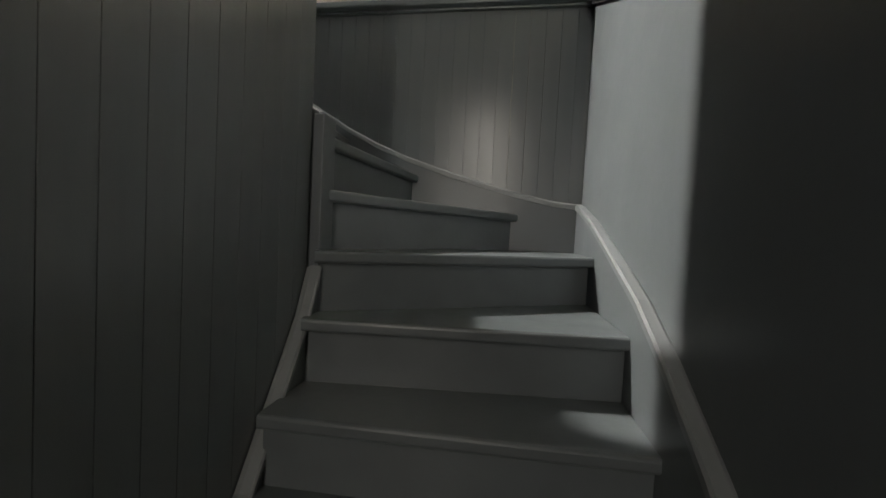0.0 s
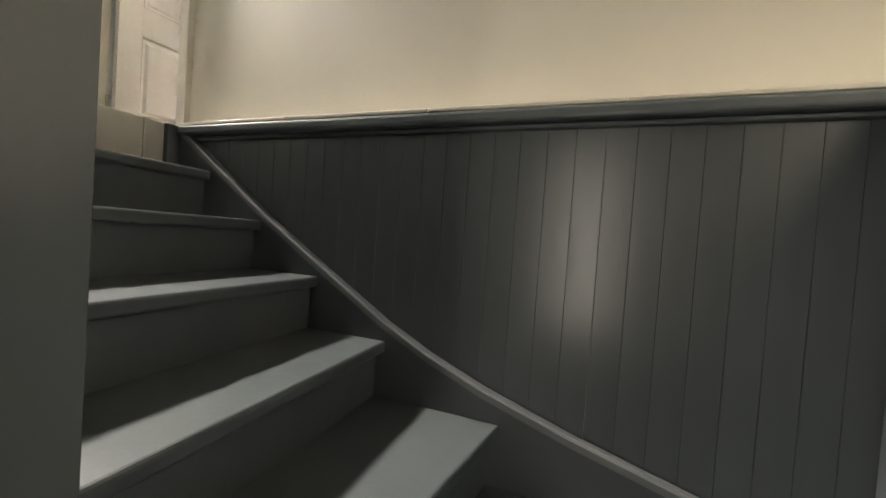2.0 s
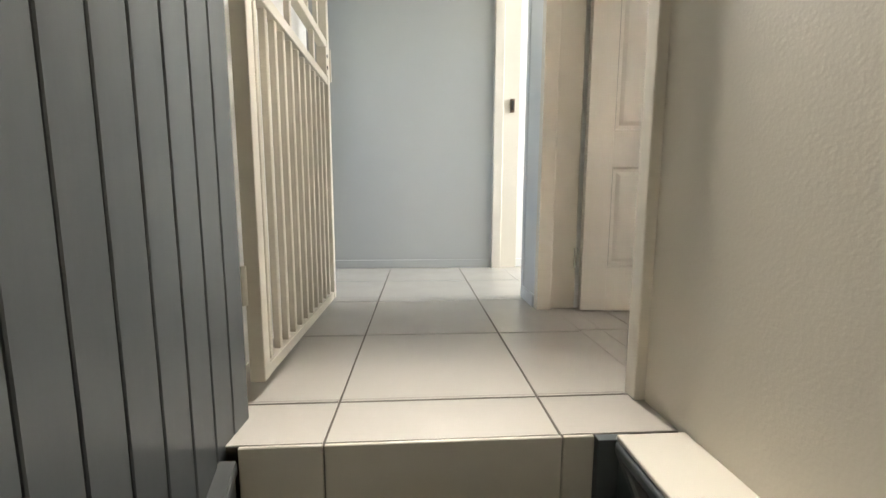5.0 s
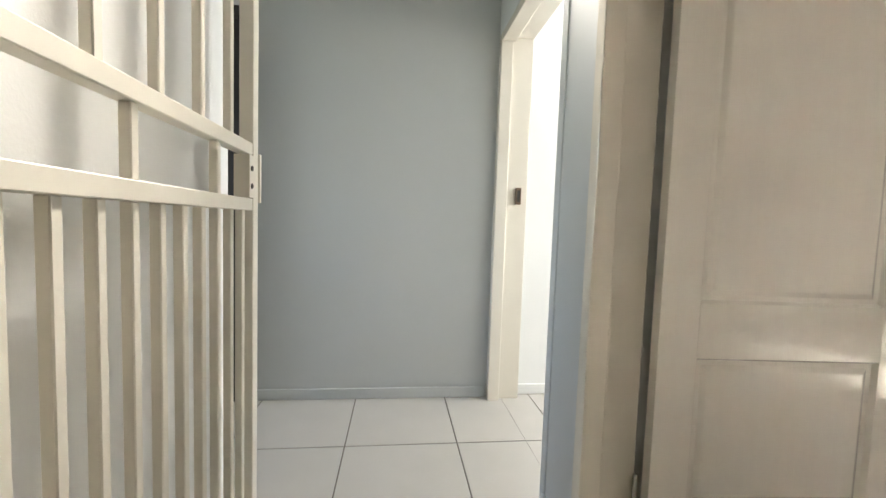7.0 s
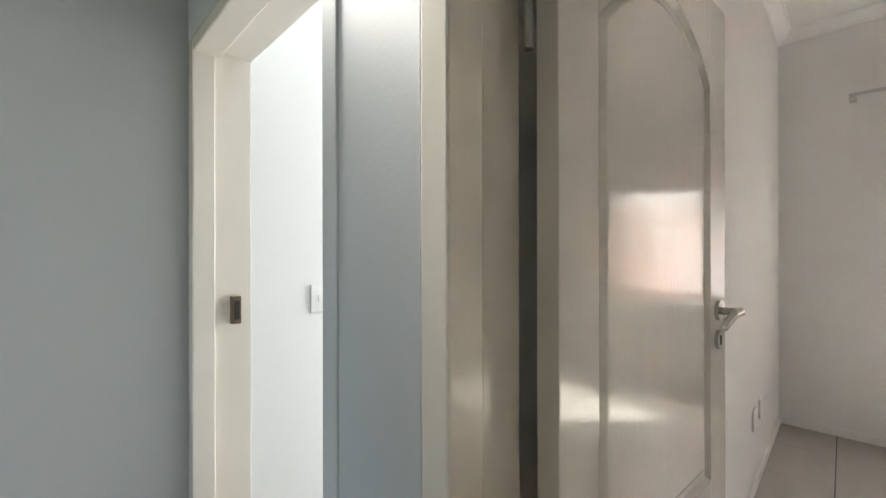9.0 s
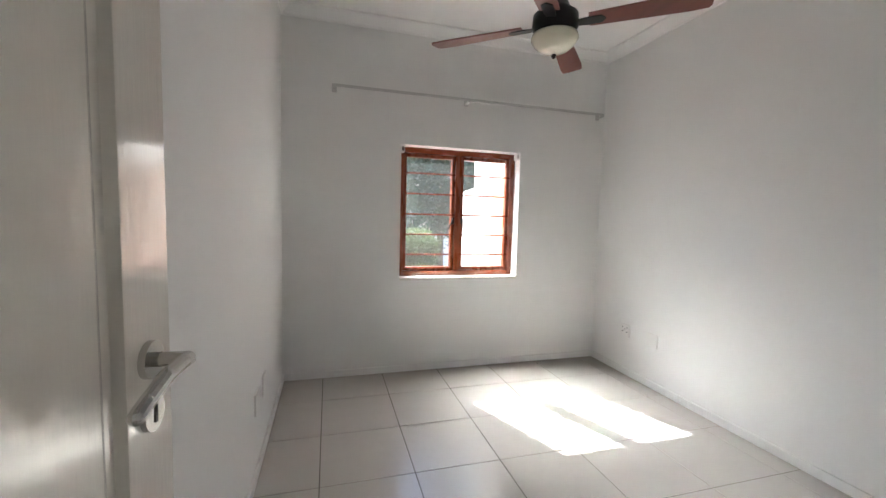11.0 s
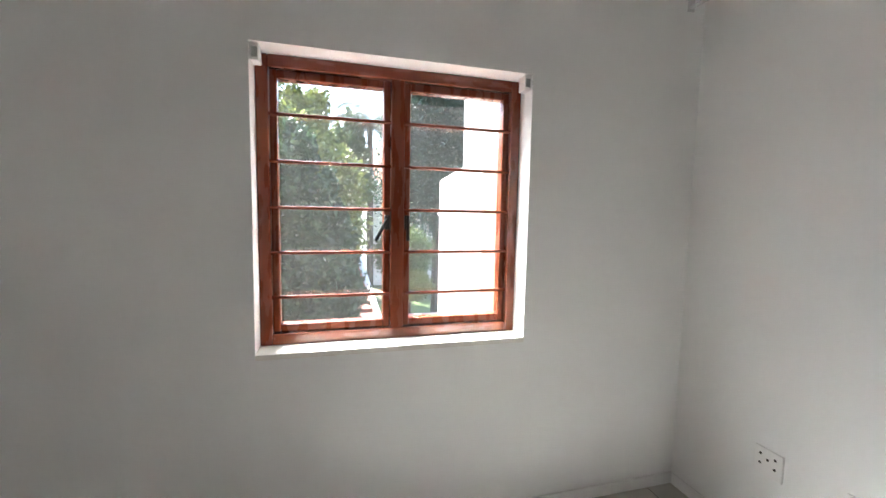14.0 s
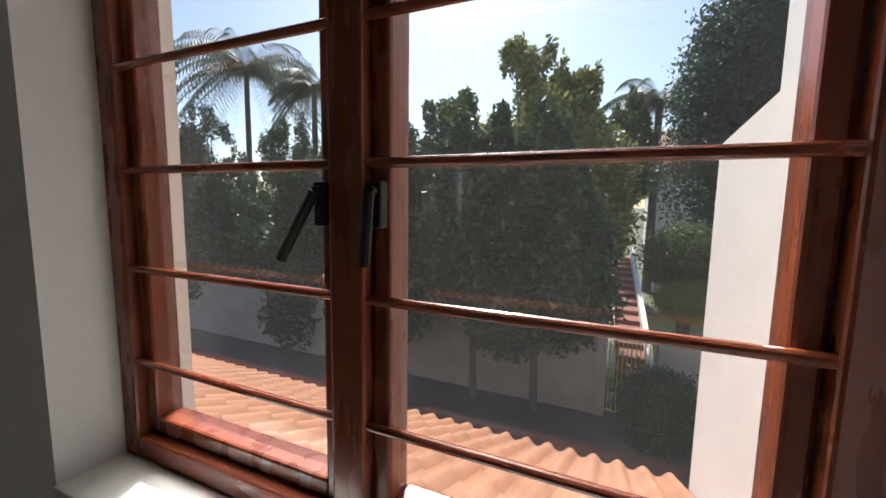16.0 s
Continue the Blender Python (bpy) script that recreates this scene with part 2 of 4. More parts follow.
# hall side of the wall with the two doorways
solid("wall_hall_east", [(WALL_X, 1.06, 1.05, 1.262, 0, CEIL), (WALL_X, 1.06, 0.14, 1.05, HEAD + 0.05, CEIL), (WALL_X, 1.06, 1.262, HALL_N, HEAD + 0.05, CEIL)],
      M_HALL, "pale blue-grey painted wall between two doorways", "wall")
solid("wall_bedroom_west", [(1.06, BED_X, 1.05, 1.16, 0, CEIL), (1.06, BED_X, 0.14, 1.05, HEAD + 0.05, CEIL), (1.09, BED_X, BED_S, 0.14, 0, CEIL),
                            (1.06, BED_X, 1.16, 1.262, 0, CEIL), (1.06, BED_X, 1.262, HALL_N, HEAD + 0.05, CEIL)], M_WHITE, "off-white painted bedroom wall around a doorway", "wall")
solid("wall_hall_north", [(-1.15, 1.0, HALL_N, HALL_N + 0.15, 0, 2.58)], M_HALL, "pale blue-grey smooth end wall of the hall", "wall")
# unseen wall top, with an opening made for the added hall lamp
solid("wall_hall_north_upper", [(-1.15, 1.0, HALL_N, HALL_N + 0.15, 2.98, CEIL), (-1.15, 0.58, HALL_N, HALL_N + 0.15, 2.58, 2.98), (0.88, 1.0, HALL_N, HALL_N + 0.15, 2.58, 2.98)], M_HALL, "pale blue-grey unseen upper wall around an added opening", "wall")
solid("wall_small_room_north", [(1.0, 4.0, HALL_N + 0.03, HALL_N + 0.15, 0, CEIL)], M_WHITE, "bright white wall of the small room", "wall")
solid("wall_small_room_east", [(4.0, 4.12, 1.16, 2.37, 0, 1.0), (4.0, 4.12, 1.16, 2.37, 2.2, CEIL), (4.0, 4.12, 1.16, 1.3, 1.0, 2.2), (4.0, 4.12, 2.15, 2.37, 1.0, 2.2)], M_WHITE, "white wall with a window opening", "wall")
solid("wall_bedroom_north", [(BED_X, FACADE, BED_N, 1.16, 0, CEIL)], M_WHITE, "off-white painted bedroom side wall", "wall")
solid("wall_bedroom_south", [(1.09, FACADE, BED_S - 0.15, BED_S, 0, CEIL)], M_WHITE, "off-white painted bedroom wall with sockets", "wall")
WY0, WY1, WZ0, WZ1 = -1.135, 0.038, 0.881, 2.093
solid("wall_bedroom_east", [(BED_E, FACADE, BED_S, WY0, 0, CEIL), (BED_E, FACADE, WY1, BED_N, 0, CEIL), (BED_E, FACADE, WY0, WY1, 0, WZ0), (BED_E, FACADE, WY0, WY1, WZ1, CEIL)],
      M_WHITE, "off-white painted wall with a deep window opening", "wall")
solid("wall_hall_west", [(-0.27, -0.13, 0.19, 1.3, 0, CEIL)], M_WHITE, "white painted wall behind the open gate", "wall")
solid("wall_alcove_south", [(-2.0, -0.27, 1.18, 1.3, 0, CEIL)], M_HALL, "pale blue-grey wall of the side passage", "wall")
# out of view; its opening is added for the side passage fill lamp
solid("wall_alcove_west", [(-2.12, -2.0, 1.18, 2.37, 0, 0.95), (-2.12, -2.0, 1.18, 2.37, 2.15, CEIL), (-2.12, -2.0, 1.18, 1.3, 0.95, 2.15), (-2.12, -2.0, 2.15, 2.37, 0.95, 2.15)], M_HALL, "pale unseen wall with an opening made for an added lamp", "wall")
# stairwell
solid("wall_stair_east", [(1.0, 1.09, -2.3, 0.14, -0.02, CEIL), (0.9, 1.09, -2.3, 0.0, LOW, -0.02)], M_CREAM, "cream painted upper stairwell wall", "wall")
SOUTH_X, SOUTH_Z = (-3.0, 0.838), (-1.965, -0.004)


def south_top(x):
    """Height of the sloping dado on the south wall."""
    return float(np.interp(x, SOUTH_X, SOUTH_Z))


solid("wall_stair_south", [(-3.6, 1.0, -2.35, -2.2, LOW, CEIL)], M_CREAM, "cream painted stairwell wall above a sloping dado", "wall")
bm = bmesh.new()
prism(bm, [(-3.0, -2.105, LOW), (0.9, -2.105, LOW), (0.9, -2.105, -0.02)] + [(x, -2.105, south_top(x) - 0.02) for x in reversed(SOUTH_X)], (0, -0.095, 0))
tagged(new("wall_stair_dado", mesh_of("wall_stair_dado", bm, M_GREYP)), "dark grey dado below the cream wall", "wall", "", "structure")
solid("wall_stair_inner", [(-0.16, -0.058, -1.21, 0.13, LOW, CEIL), (-3.6, -0.16, -1.21, -1.07, LOW, CEIL)], M_GREYP, "dark grey wall core between passage and stairs", "wall")
# the gap in this wall is added for the stair-foot lamp
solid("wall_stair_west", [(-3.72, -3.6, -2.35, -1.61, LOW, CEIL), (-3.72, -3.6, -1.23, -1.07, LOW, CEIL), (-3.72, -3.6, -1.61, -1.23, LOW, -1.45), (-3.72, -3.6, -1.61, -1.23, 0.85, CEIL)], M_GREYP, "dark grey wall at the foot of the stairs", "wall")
# unseen box, added to keep sky light out of the stair-foot opening
solid("sky_screen_stair_foot", [(-4.9, -4.8, -2.6, -0.8, LOW, CEIL), (-4.8, -3.72, -2.6, -2.5, LOW, CEIL), (-4.8, -3.72, -0.9, -0.8, LOW, CEIL), (-4.8, -3.72, -2.5, -0.9, 1.6, 1.7), (-4.8, -3.72, -2.5, -0.9, LOW - 0.1, LOW)],
      M_CREAM, "unseen cream box behind the stair-foot opening, blocks the sky", "wall")
solid("wall_gate_west", [(-0.27, -0.16, 0.13, 0.19, 0, CEIL)], M_TRIM, "cream wall end beside the gate post", "wall")
solid("ceiling", [(-3.72, FACADE, -2.35, 2.37, CEIL, CEIL + 0.12)], M_CEIL, "flat white painted ceiling", "ceiling")
solid("floor_lower", [(-3.6, 0.9, -2.2, -1.0, LOW - 0.1, LOW)], M_GREYP, "dark lower floor at the stair foot", "floor")
solid("wall_under_landing", [(-0.045, 1.0, 0.02, 0.14, LOW, -0.1)], M_GREYP, "dark wall under the landing", "wall")

# cornice round the bedroom ceiling
bm = bmesh.new()
prof = [(0, 0), (0, -0.085), (0.012, -0.085), (0.018, -0.07), (0.045, -0.045), (0.07, -0.018), (0.085, -0.012), (0.085, 0)]
for (ax, ay), (bx, by), (nx, ny) in (((BED_E, BED_S), (BED_E, BED_N), (-1, 0)), ((BED_X, BED_N), (BED_E, BED_N), (0, -1)), ((BED_X, BED_S), (BED_E, BED_S), (0, 1)), ((BED_X, BED_S), (BED_X, BED_N), (1, 0))):
    prism(bm, [(ax + nx * u, ay + ny * u, CEIL + v) for u, v in prof], (bx - ax, by - ay, 0))
tagged(new("cornice", mesh_of("cornice", bm, M_CEIL)), "white moulded plaster cornice along the ceiling", "cornice", "", "structure")


# skirtings
def skirting(boxes, material, label):
    ob = solid("baseboard", boxes, material, label, "baseboard", bevel=0.004)


skirting([(-0.36, 0.96, HALL_N - 0.014, HALL_N, 0, 0.062)], M_HALL, "low pale grey skirting along the hall wall")
skirting([(WALL_X - 0.012, WALL_X, 1.05, 1.262, 0, 0.062)], M_HALL, "low pale grey skirting on the wall stub")
skirting([(BED_E - 0.014, BED_E, BED_S, BED_N, 0, 0.062)], M_WHITE, "low off-white skirting under the window")
skirting([(BED_X, BED_E - 0.014, BED_S, BED_S + 0.014, 0, 0.062)], M_WHITE, "low off-white skirting under the sockets")
skirting([(BED_X, BED_E - 0.014, BED_N - 0.014, BED_N, 0, 0.062)], M_WHITE, "low off-white skirting behind the door")
skirting([(1.17, 4.0, HALL_N + 0.016, HALL_N + 0.03, 0, 0.062)], M_WHITE, "low white skirting in the small room")


# door frames
def door_frame(name, y0, y1, label, rebate_side):
    fr = thing(name, (1.06, (y0 + y1) / 2, 0), label, "door frame", kind="structure")
    for n, a, b in (("jamb", y0 - 0.05, y0), ("jamb", y1, y1 + 0.05)):
        bm = bmesh.new()
        inner = a if n == "jamb" and a >= y1 else b
        out = b if inner == a else a
        s = 1 if out > inner else -1
        box(bm, WALL_X - 0.004, 1.038, min(inner, out), max(inner, out), 0, HEAD + 0.046, 0.004)
        box(bm, 1.038, BED_X + 0.012, min(inner + s * 0.03, out), max(inner + s * 0.03, out), 0, HEAD + 0.046, 0.003)
        part("jamb", bm, M_HALL if (name == "door_frame_2" and a < y0) else M_TRIM, fr)
    bm = bmesh.new()
    box(bm, WALL_X - 0.003, 1.05, y0, y1, HEAD, HEAD + 0.045, 0.004)
    box(bm, 1.05, BED_X + 0.003, y0, y1, HEAD + 0.02, HEAD + 0.045, 0.003)
    part("head", bm, M_TRIM, fr)
    return fr


frame_1 = door_frame("door_frame_1", *D1, "cream gloss painted bedroom door frame", 1)
frame_2 = door_frame("door_frame_2", *D2, "cream gloss painted frame of an empty doorway", 1)
bm = bmesh.new()
box(bm, 1.088, 1.118, 2.146, 2.172, 1.15, 1.245, 0.002)
part("strike_plate", bm, M_BRONZE, frame_2, "aged bronze strike plate")
bm = bmesh.new()
box(bm, 1.094, 1.112, 2.1435, 2.1465, 1.165, 1.23)
part("strike_hole", bm, M_HOLE, frame_2)
# hinge of the bedroom door
for z in (0.25, 1.75):
    bm = bmesh.new()
    rod(bm, (1.148, 1.0, z - 0.045), (1.148, 1.0, z + 0.045), 0.007)
    part("hinge", bm, M_STEEL, frame_1, "steel hinge")


# bedroom door, open against the side wall
def panel_door():
    x0, x1, yf, yb = 1.17, 1.94, 0.961, 1.001
    d = thing("door_1", (x0, yb, 0), "white gloss two-panel door with arched panel, standing open", "door")
    ym = yf + 0.012
    px0, px1 = x0 + 0.115, x1 - 0.115
    bm = bmesh.new()
    box(bm, x0, px0, yf, yb, 0.008, 2.04, 0.002)
    box(bm, px1, x1, yf, yb, 0.008, 2.04, 0.002)
    box(bm, px0, px1, yf, yb, 0.008, 0.215)
    box(bm, px0, px1, yf, yb, 0.665, 0.825)
    zs, za = 1.81, 1.95
    n = 24
    arch = [(px0 + (px1 - px0) * k / n, zs + (za - zs) * math.sin(math.pi * k / n) ** 0.8) for k in range(n + 1)]
    for (xa, z1), (xb, z2) in zip(arch, arch[1:]):
        prism(bm, [(xa, yf, z1), (xb, yf, z2), (xb, yf, 2.04), (xa, yf, 2.04)], (0, yb - yf, 0))
    bmesh.ops.remove_doubles(bm, verts=bm.verts[:], dist=0.0002)
    part("leaf_frame", bm, M_DOOR, d)

    def moulded(name, outline):
        bm = bmesh.new()
        cx = sum(p[0] for p in outline) / len(outline)
        cz = sum(p[1] for p in outline) / len(outline)
        loops = []
        for inset, depth in ((0, 0.0005), (0.008, 0.012), (0.022, 0.013), (0.036, 0.006), (0.040, 0.005)):
            lo = []
            for k, (x, z) in enumerate(outline):
                ax, az = outline[k - 1]
                bx, bz = outline[(k + 1) % len(outline)]
                t1 = Vector((x - ax, z - az)).normalized()
                t2 = Vector((bx - x, bz - z)).normalized()
                nn = Vector((-(t1.y + t2.y), t1.x + t2.x)).normalized()
                c = max(0.5, nn.dot(Vector((-t1.y, t1.x))))
                lo.append(bm.verts.new((x + nn.x * inset / c, yf + depth, z + nn.y * inset / c)))
            loops.append(lo)
        for a, b in zip(loops, loops[1:]):
            for k in range(len(a)):
                bm.faces.new((a[k], a[(k + 1) % len(a)], b[(k + 1) % len(a)], b[k]))
        bm.faces.new(loops[-1])
        back = [bm.verts.new((x, yb - 0.002, z)) for x, z in outline]
        for k in range(len(back)):
            bm.faces.new((loops[0][k], back[k], back[(k + 1) % len(back)], loops[0][(k + 1) % len(back)]))
        bm.faces.new(back)
        bmesh.ops.recalc_face_normals(bm, faces=bm.faces[:])
        part(name, bm, M_DOOR, d)

    moulded("lower_panel", [(px0, 0.215), (px1, 0.215), (px1, 0.665), (px0, 0.665)])
    moulded("upper_panel", [(px0, 0.825), (px1, 0.825)] + [(x, z) for x, z in reversed(arch)])
    # lever handle and key plate
    hx, hz = 1.876, 1.247
    bm = bmesh.new()
    rod(bm, (hx, yf, hz), (hx, yf - 0.009, hz), 0.026, 24)
    rod(bm, (hx, yf - 0.009, hz), (hx, yf - 0.05, hz), 0.010, 16)
    pts = [(hx + 0.0, yf - 0.05, hz), (hx - 0.03, yf - 0.056, hz + 0.006), (hx - 0.07, yf - 0.055, hz + 0.004), (hx - 0.105, yf - 0.05, hz - 0.012), (hx - 0.122, yf - 0.047, hz - 0.022)]
    for a, b in zip(pts, pts[1:]):
        rod(bm, a, b, 0.0095, 12)
    for p in pts:
        bmesh.ops.create_uvsphere(bm, u_segments=12, v_segments=8, radius=0.0097, matrix=Matrix.Translation(p))
    h = part("door_handle", bm, M_STEEL, d, "brushed steel lever handle")
    bm = bmesh.new()
    rod(bm, (hx, yf, hz - 0.075), (hx, yf - 0.008, hz - 0.075), 0.025, 24)
    part("key_plate", bm, M_STEEL, d, "round steel keyhole plate")
    bm = bmesh.new()
    box(bm, hx - 0.003, hx + 0.003, yf - 0.0095, yf - 0.007, hz - 0.088, hz - 0.064)
    part("keyhole", bm, M_HOLE, d)
    d.rotation_euler = (0, 0, radians(-5))


panel_door()

# dark door at the end of the side passage
dd = thing("door_2", (-0.78, HALL_N, 0), "very dark brown closed wooden door", "door")
bm = bmesh.new()
box(bm, -1.15, -0.40, HALL_N - 0.05, HALL_N - 0.015, 0.01, 2.05, 0.003)
part("leaf", bm, M_DARKWOOD, dd)
for a, b in ((-0.40, -0.355), (-1.2, -1.15)):
    bm = bmesh.new()
    box(bm, a, b, HALL_N - 0.09, HALL_N - 0.002, 0.0, 2.1, 0.003)
    part("jamb", bm, M_DARKWOOD, dd)
bm = bmesh.new()
box(bm, -1.15, -0.40, HALL_N - 0.09, HALL_N - 0.002, 2.05, 2.1, 0.003)
part("head", bm, M_DARKWOOD, dd)
solid("wall_alcove_north", [(-2.0, -1.15, HALL_N, HALL_N + 0.15, 0, CEIL)], M_HALL, "pale wall of the side passage", "wall")


# added wall, unseen, shuts off light between hall and stairwell above the gate
solid("light_screen_over_gate", [(-0.16, 1.0, 0.142, 0.185, 2.41, CEIL)], M_CREAM, "unseen cream wall added above the gate to block light", "wall")

# security gate: fixed posts and the open leaf
def gate():
    g = thing("security_gate", (-0.03, 0.2, 0), "cream painted steel security gate standing open", "gate")
    for x0, x1 in ((-0.125, -0.045), (0.985, 1.04)):
        bm = bmesh.new()
        box(bm, x0, x1, 0.142, 0.185, 0.0, 2.4, 0.003)
        box(bm, x0 + 0.02, x1 - 0.02, 0.125, 0.142, 0.0, 2.4, 0.002)
        part("post", bm, M_GATE, g)
    bm = bmesh.new()
    box(bm, -0.045, 0.985, 0.142, 0.185, 2.36, 2.4, 0.003)
    part("head_rail", bm, M_GATE, g)
    x, y0, y1 = -0.02, 0.24, 1.19

    def bar(name, ya, yb, za, zb, w=0.014, label=""):
        bm = bmesh.new()
        box(bm, x - w, x + w, ya, yb, za, zb, 0.002, 1)
        part(name, bm, M_GATE, g, label)

    bar("stile", y0, y0 + 0.04, 0.03, 2.3, 0.02)
    bar("stile", y1 - 0.04, y1, 0.03, 2.3, 0.02)
    for z in (0.03, 1.045, 1.205, 2.265):
        bar("rail", y0 + 0.04, y1 - 0.04, z, z + 0.035, 0.018)
    n = 11
    for k in range(n):
        yc = y0 + 0.04 + (y1 - y0 - 0.08) * (k + 0.6) / (n + 0.2)
        bar("bar", yc - 0.010, yc + 0.010, 0.065, 1.045, 0.010)
        if k % 2:
            bar("bar", yc - 0.010, yc + 0.010, 1.24, 2.265, 0.010)
        if k in (4, 8):
            bar("bar", yc - 0.010, yc + 0.010, 1.08, 1.205, 0.010)
    bm = bmesh.new()
    box(bm, x - 0.022, x + 0.022, y1 - 0.075, y1 - 0.041, 1.082, 1.203, 0.002)
    lk = part("lock_box", bm, M_GATE, g, "cream steel lock plate with two holes")
    for z in (1.115, 1.165):
        bm = bmesh.new()
        rod(bm, (x + 0.0215, y1 - 0.058, z), (x + 0.024, y1 - 0.058, z), 0.008, 14)
        part("bolt_hole", bm, M_HOLE, lk)
    bm = bmesh.new()
    box(bm, x - 0.004, x + 0.026, y1 + 0.0005, y1 + 0.012, 1.07, 1.215, 0.002)
    part("latch_cover", bm, M_GATE, g)
    for z in (0.3, 2.0):
        bm = bmesh.new()
        rod(bm, (-0.035, 0.213, z - 0.05), (-0.035, 0.213, z + 0.05), 0.012)
        part("hinge", bm, M_GATE, g)


gate()


# ---- window ----
def bedroom_window():
    w = thing("window_1", (4.98, -0.55, WZ0), "varnished mahogany double casement window with burglar bars", "window", kind="structure")
    xf, xb = 4.965, 5.035
    yc = -0.545
    for name, y0, y1, z0, z1, m in (("stile", WY0, WY0 + 0.048, WZ0, WZ1, M_WOOD), ("stile", WY1 - 0.048, WY1, WZ0, WZ1, M_WOOD),
                                    ("mullion", yc - 0.03, yc + 0.03, WZ0 + 0.05, WZ1 - 0.05, M_WOOD),
                                    ("top_rail", WY0 + 0.048, WY1 - 0.048, WZ1 - 0.05, WZ1, M_WOODH), ("bottom_rail", WY0 + 0.048, WY1 - 0.048, WZ0, WZ0 + 0.05, M_WOODH)):
        bm = bmesh.new()
        box(bm, xf, xb, y0, y1, z0, z1, 0.005)
        part(name, bm, m, w)
    for y0, y1, s in ((WY0 + 0.05, yc - 0.031, 1), (yc + 0.031, WY1 - 0.05, -1)):
        z0, z1 = WZ0 + 0.052, WZ1 - 0.052
        bm = bmesh.new()
        box(bm, xf + 0.022, xb + 0.01, y0, y0 + 0.03, z0, z1, 0.006)
        box(bm, xf + 0.022, xb + 0.01, y1 - 0.03, y1, z0, z1, 0.006)
        box(bm, xf + 0.023, xb + 0.009, y0 + 0.03, y1 - 0.03, z0, z0 + 0.035, 0.006)
        box(bm, xf + 0.023, xb + 0.009, y0 + 0.03, y1 - 0.03, z1 - 0.035, z1, 0.006)
        sash = part("sash", bm, M_WOOD, w)
        bm = bmesh.new()
        box(bm, xf + 0.05, xf + 0.053, y0 + 0.027, y1 - 0.027, z0 + 0.03, z1 - 0.03)
        g = part("pane", bm, M_GLASS, sash, "clear dusty glass pane")
        g.visible_shadow = False
        for k in range(5):
            z = 1.859 - 0.1923 * k
            bm = bmesh.new()
            rod(bm, (xf + 0.012, y0 - 0.018, z), (xf + 0.012, y1 + 0.018, z), 0.0075, 12)
            part("burglar_bar", bm, M_WOODH, w)
        # casement handle by the mullion
        bm = bmesh.new()
        ye = y1 - 0.015 if s == 1 else y0 + 0.015
        box(bm, xf + 0.002, xf + 0.022, ye - 0.012, ye + 0.012, 1.385, 1.45, 0.003)
        tilt = 0.0 if s == 1 else 0.055
        rod(bm, (xf - 0.008, ye, 1.435), (xf - 0.02, ye + tilt, 1.335), 0.008, 10)
        rod(bm, (xf + 0.01, ye, 1.435), (xf - 0.008, ye, 1.435), 0.008, 10)
        part("handle", bm, M_BLACK, w, "black metal casement handle")
    # blind brackets in the top corners of the opening
    for y0, y1 in ((WY0 + 0.002, WY0 + 0.034), (WY1 - 0.034, WY1 - 0.002)):
        b = thing("blind_bracket", (4.9, (y0 + y1) / 2, WZ1 - 0.07), "small white metal blind bracket in the window corner", "bracket", "blind brackets")
        bm = bmesh.new()
        box(bm, 4.862, 4.925, y0, y1, WZ1 - 0.066, WZ1 - 0.002, 0.003)
        part("clip", bm, M_PLASTIC, b)
        bm = bmesh.new()
        box(bm, 4.859, 4.8625, y0 + 0.006, y1 - 0.006, WZ1 - 0.055, WZ1 - 0.018)
        part("slot", bm, M_STEEL, b)


bedroom_window()
solid("window_sill", [(BED_E - 0.006, 4.964, WY0, WY1, WZ0 - 0.02, WZ0 + 0.004)], M_PLASTER, "white painted plaster window sill", "sill", bevel=0.003)
solid("outer_sill", [(5.046, 5.145, WY0 + 0.002, WY1 - 0.002, WZ0 - 0.055, WZ0 - 0.006)], M_BOUND, "beige plastered outer sill", "sill", bevel=0.006)

# curtain rail above the window
cr = thing("curtain_rail", (4.80, -0.68, 2.51), "thin white double curtain rail on three brackets", "curtain rail")
for x, z in ((4.765, 2.517), (4.80, 2.527)):
    bm = bmesh.new()
    box(bm, x - 0.007, x + 0.007, -1.995, 0.635, z - 0.011, z + 0.011, 0.003)
    part("track", bm, M_RAIL, cr)
for y in (-1.98, -0.558, 0.62):
    bm = bmesh.new()
    box(bm, 4.755, BED_E, y - 0.012, y + 0.012, 2.494, 2.505, 0.002)
    box(bm, BED_E - 0.006, BED_E, y - 0.02, y + 0.02, 2.48, 2.55, 0.002)
    part("bracket", bm, M_RAIL, cr)


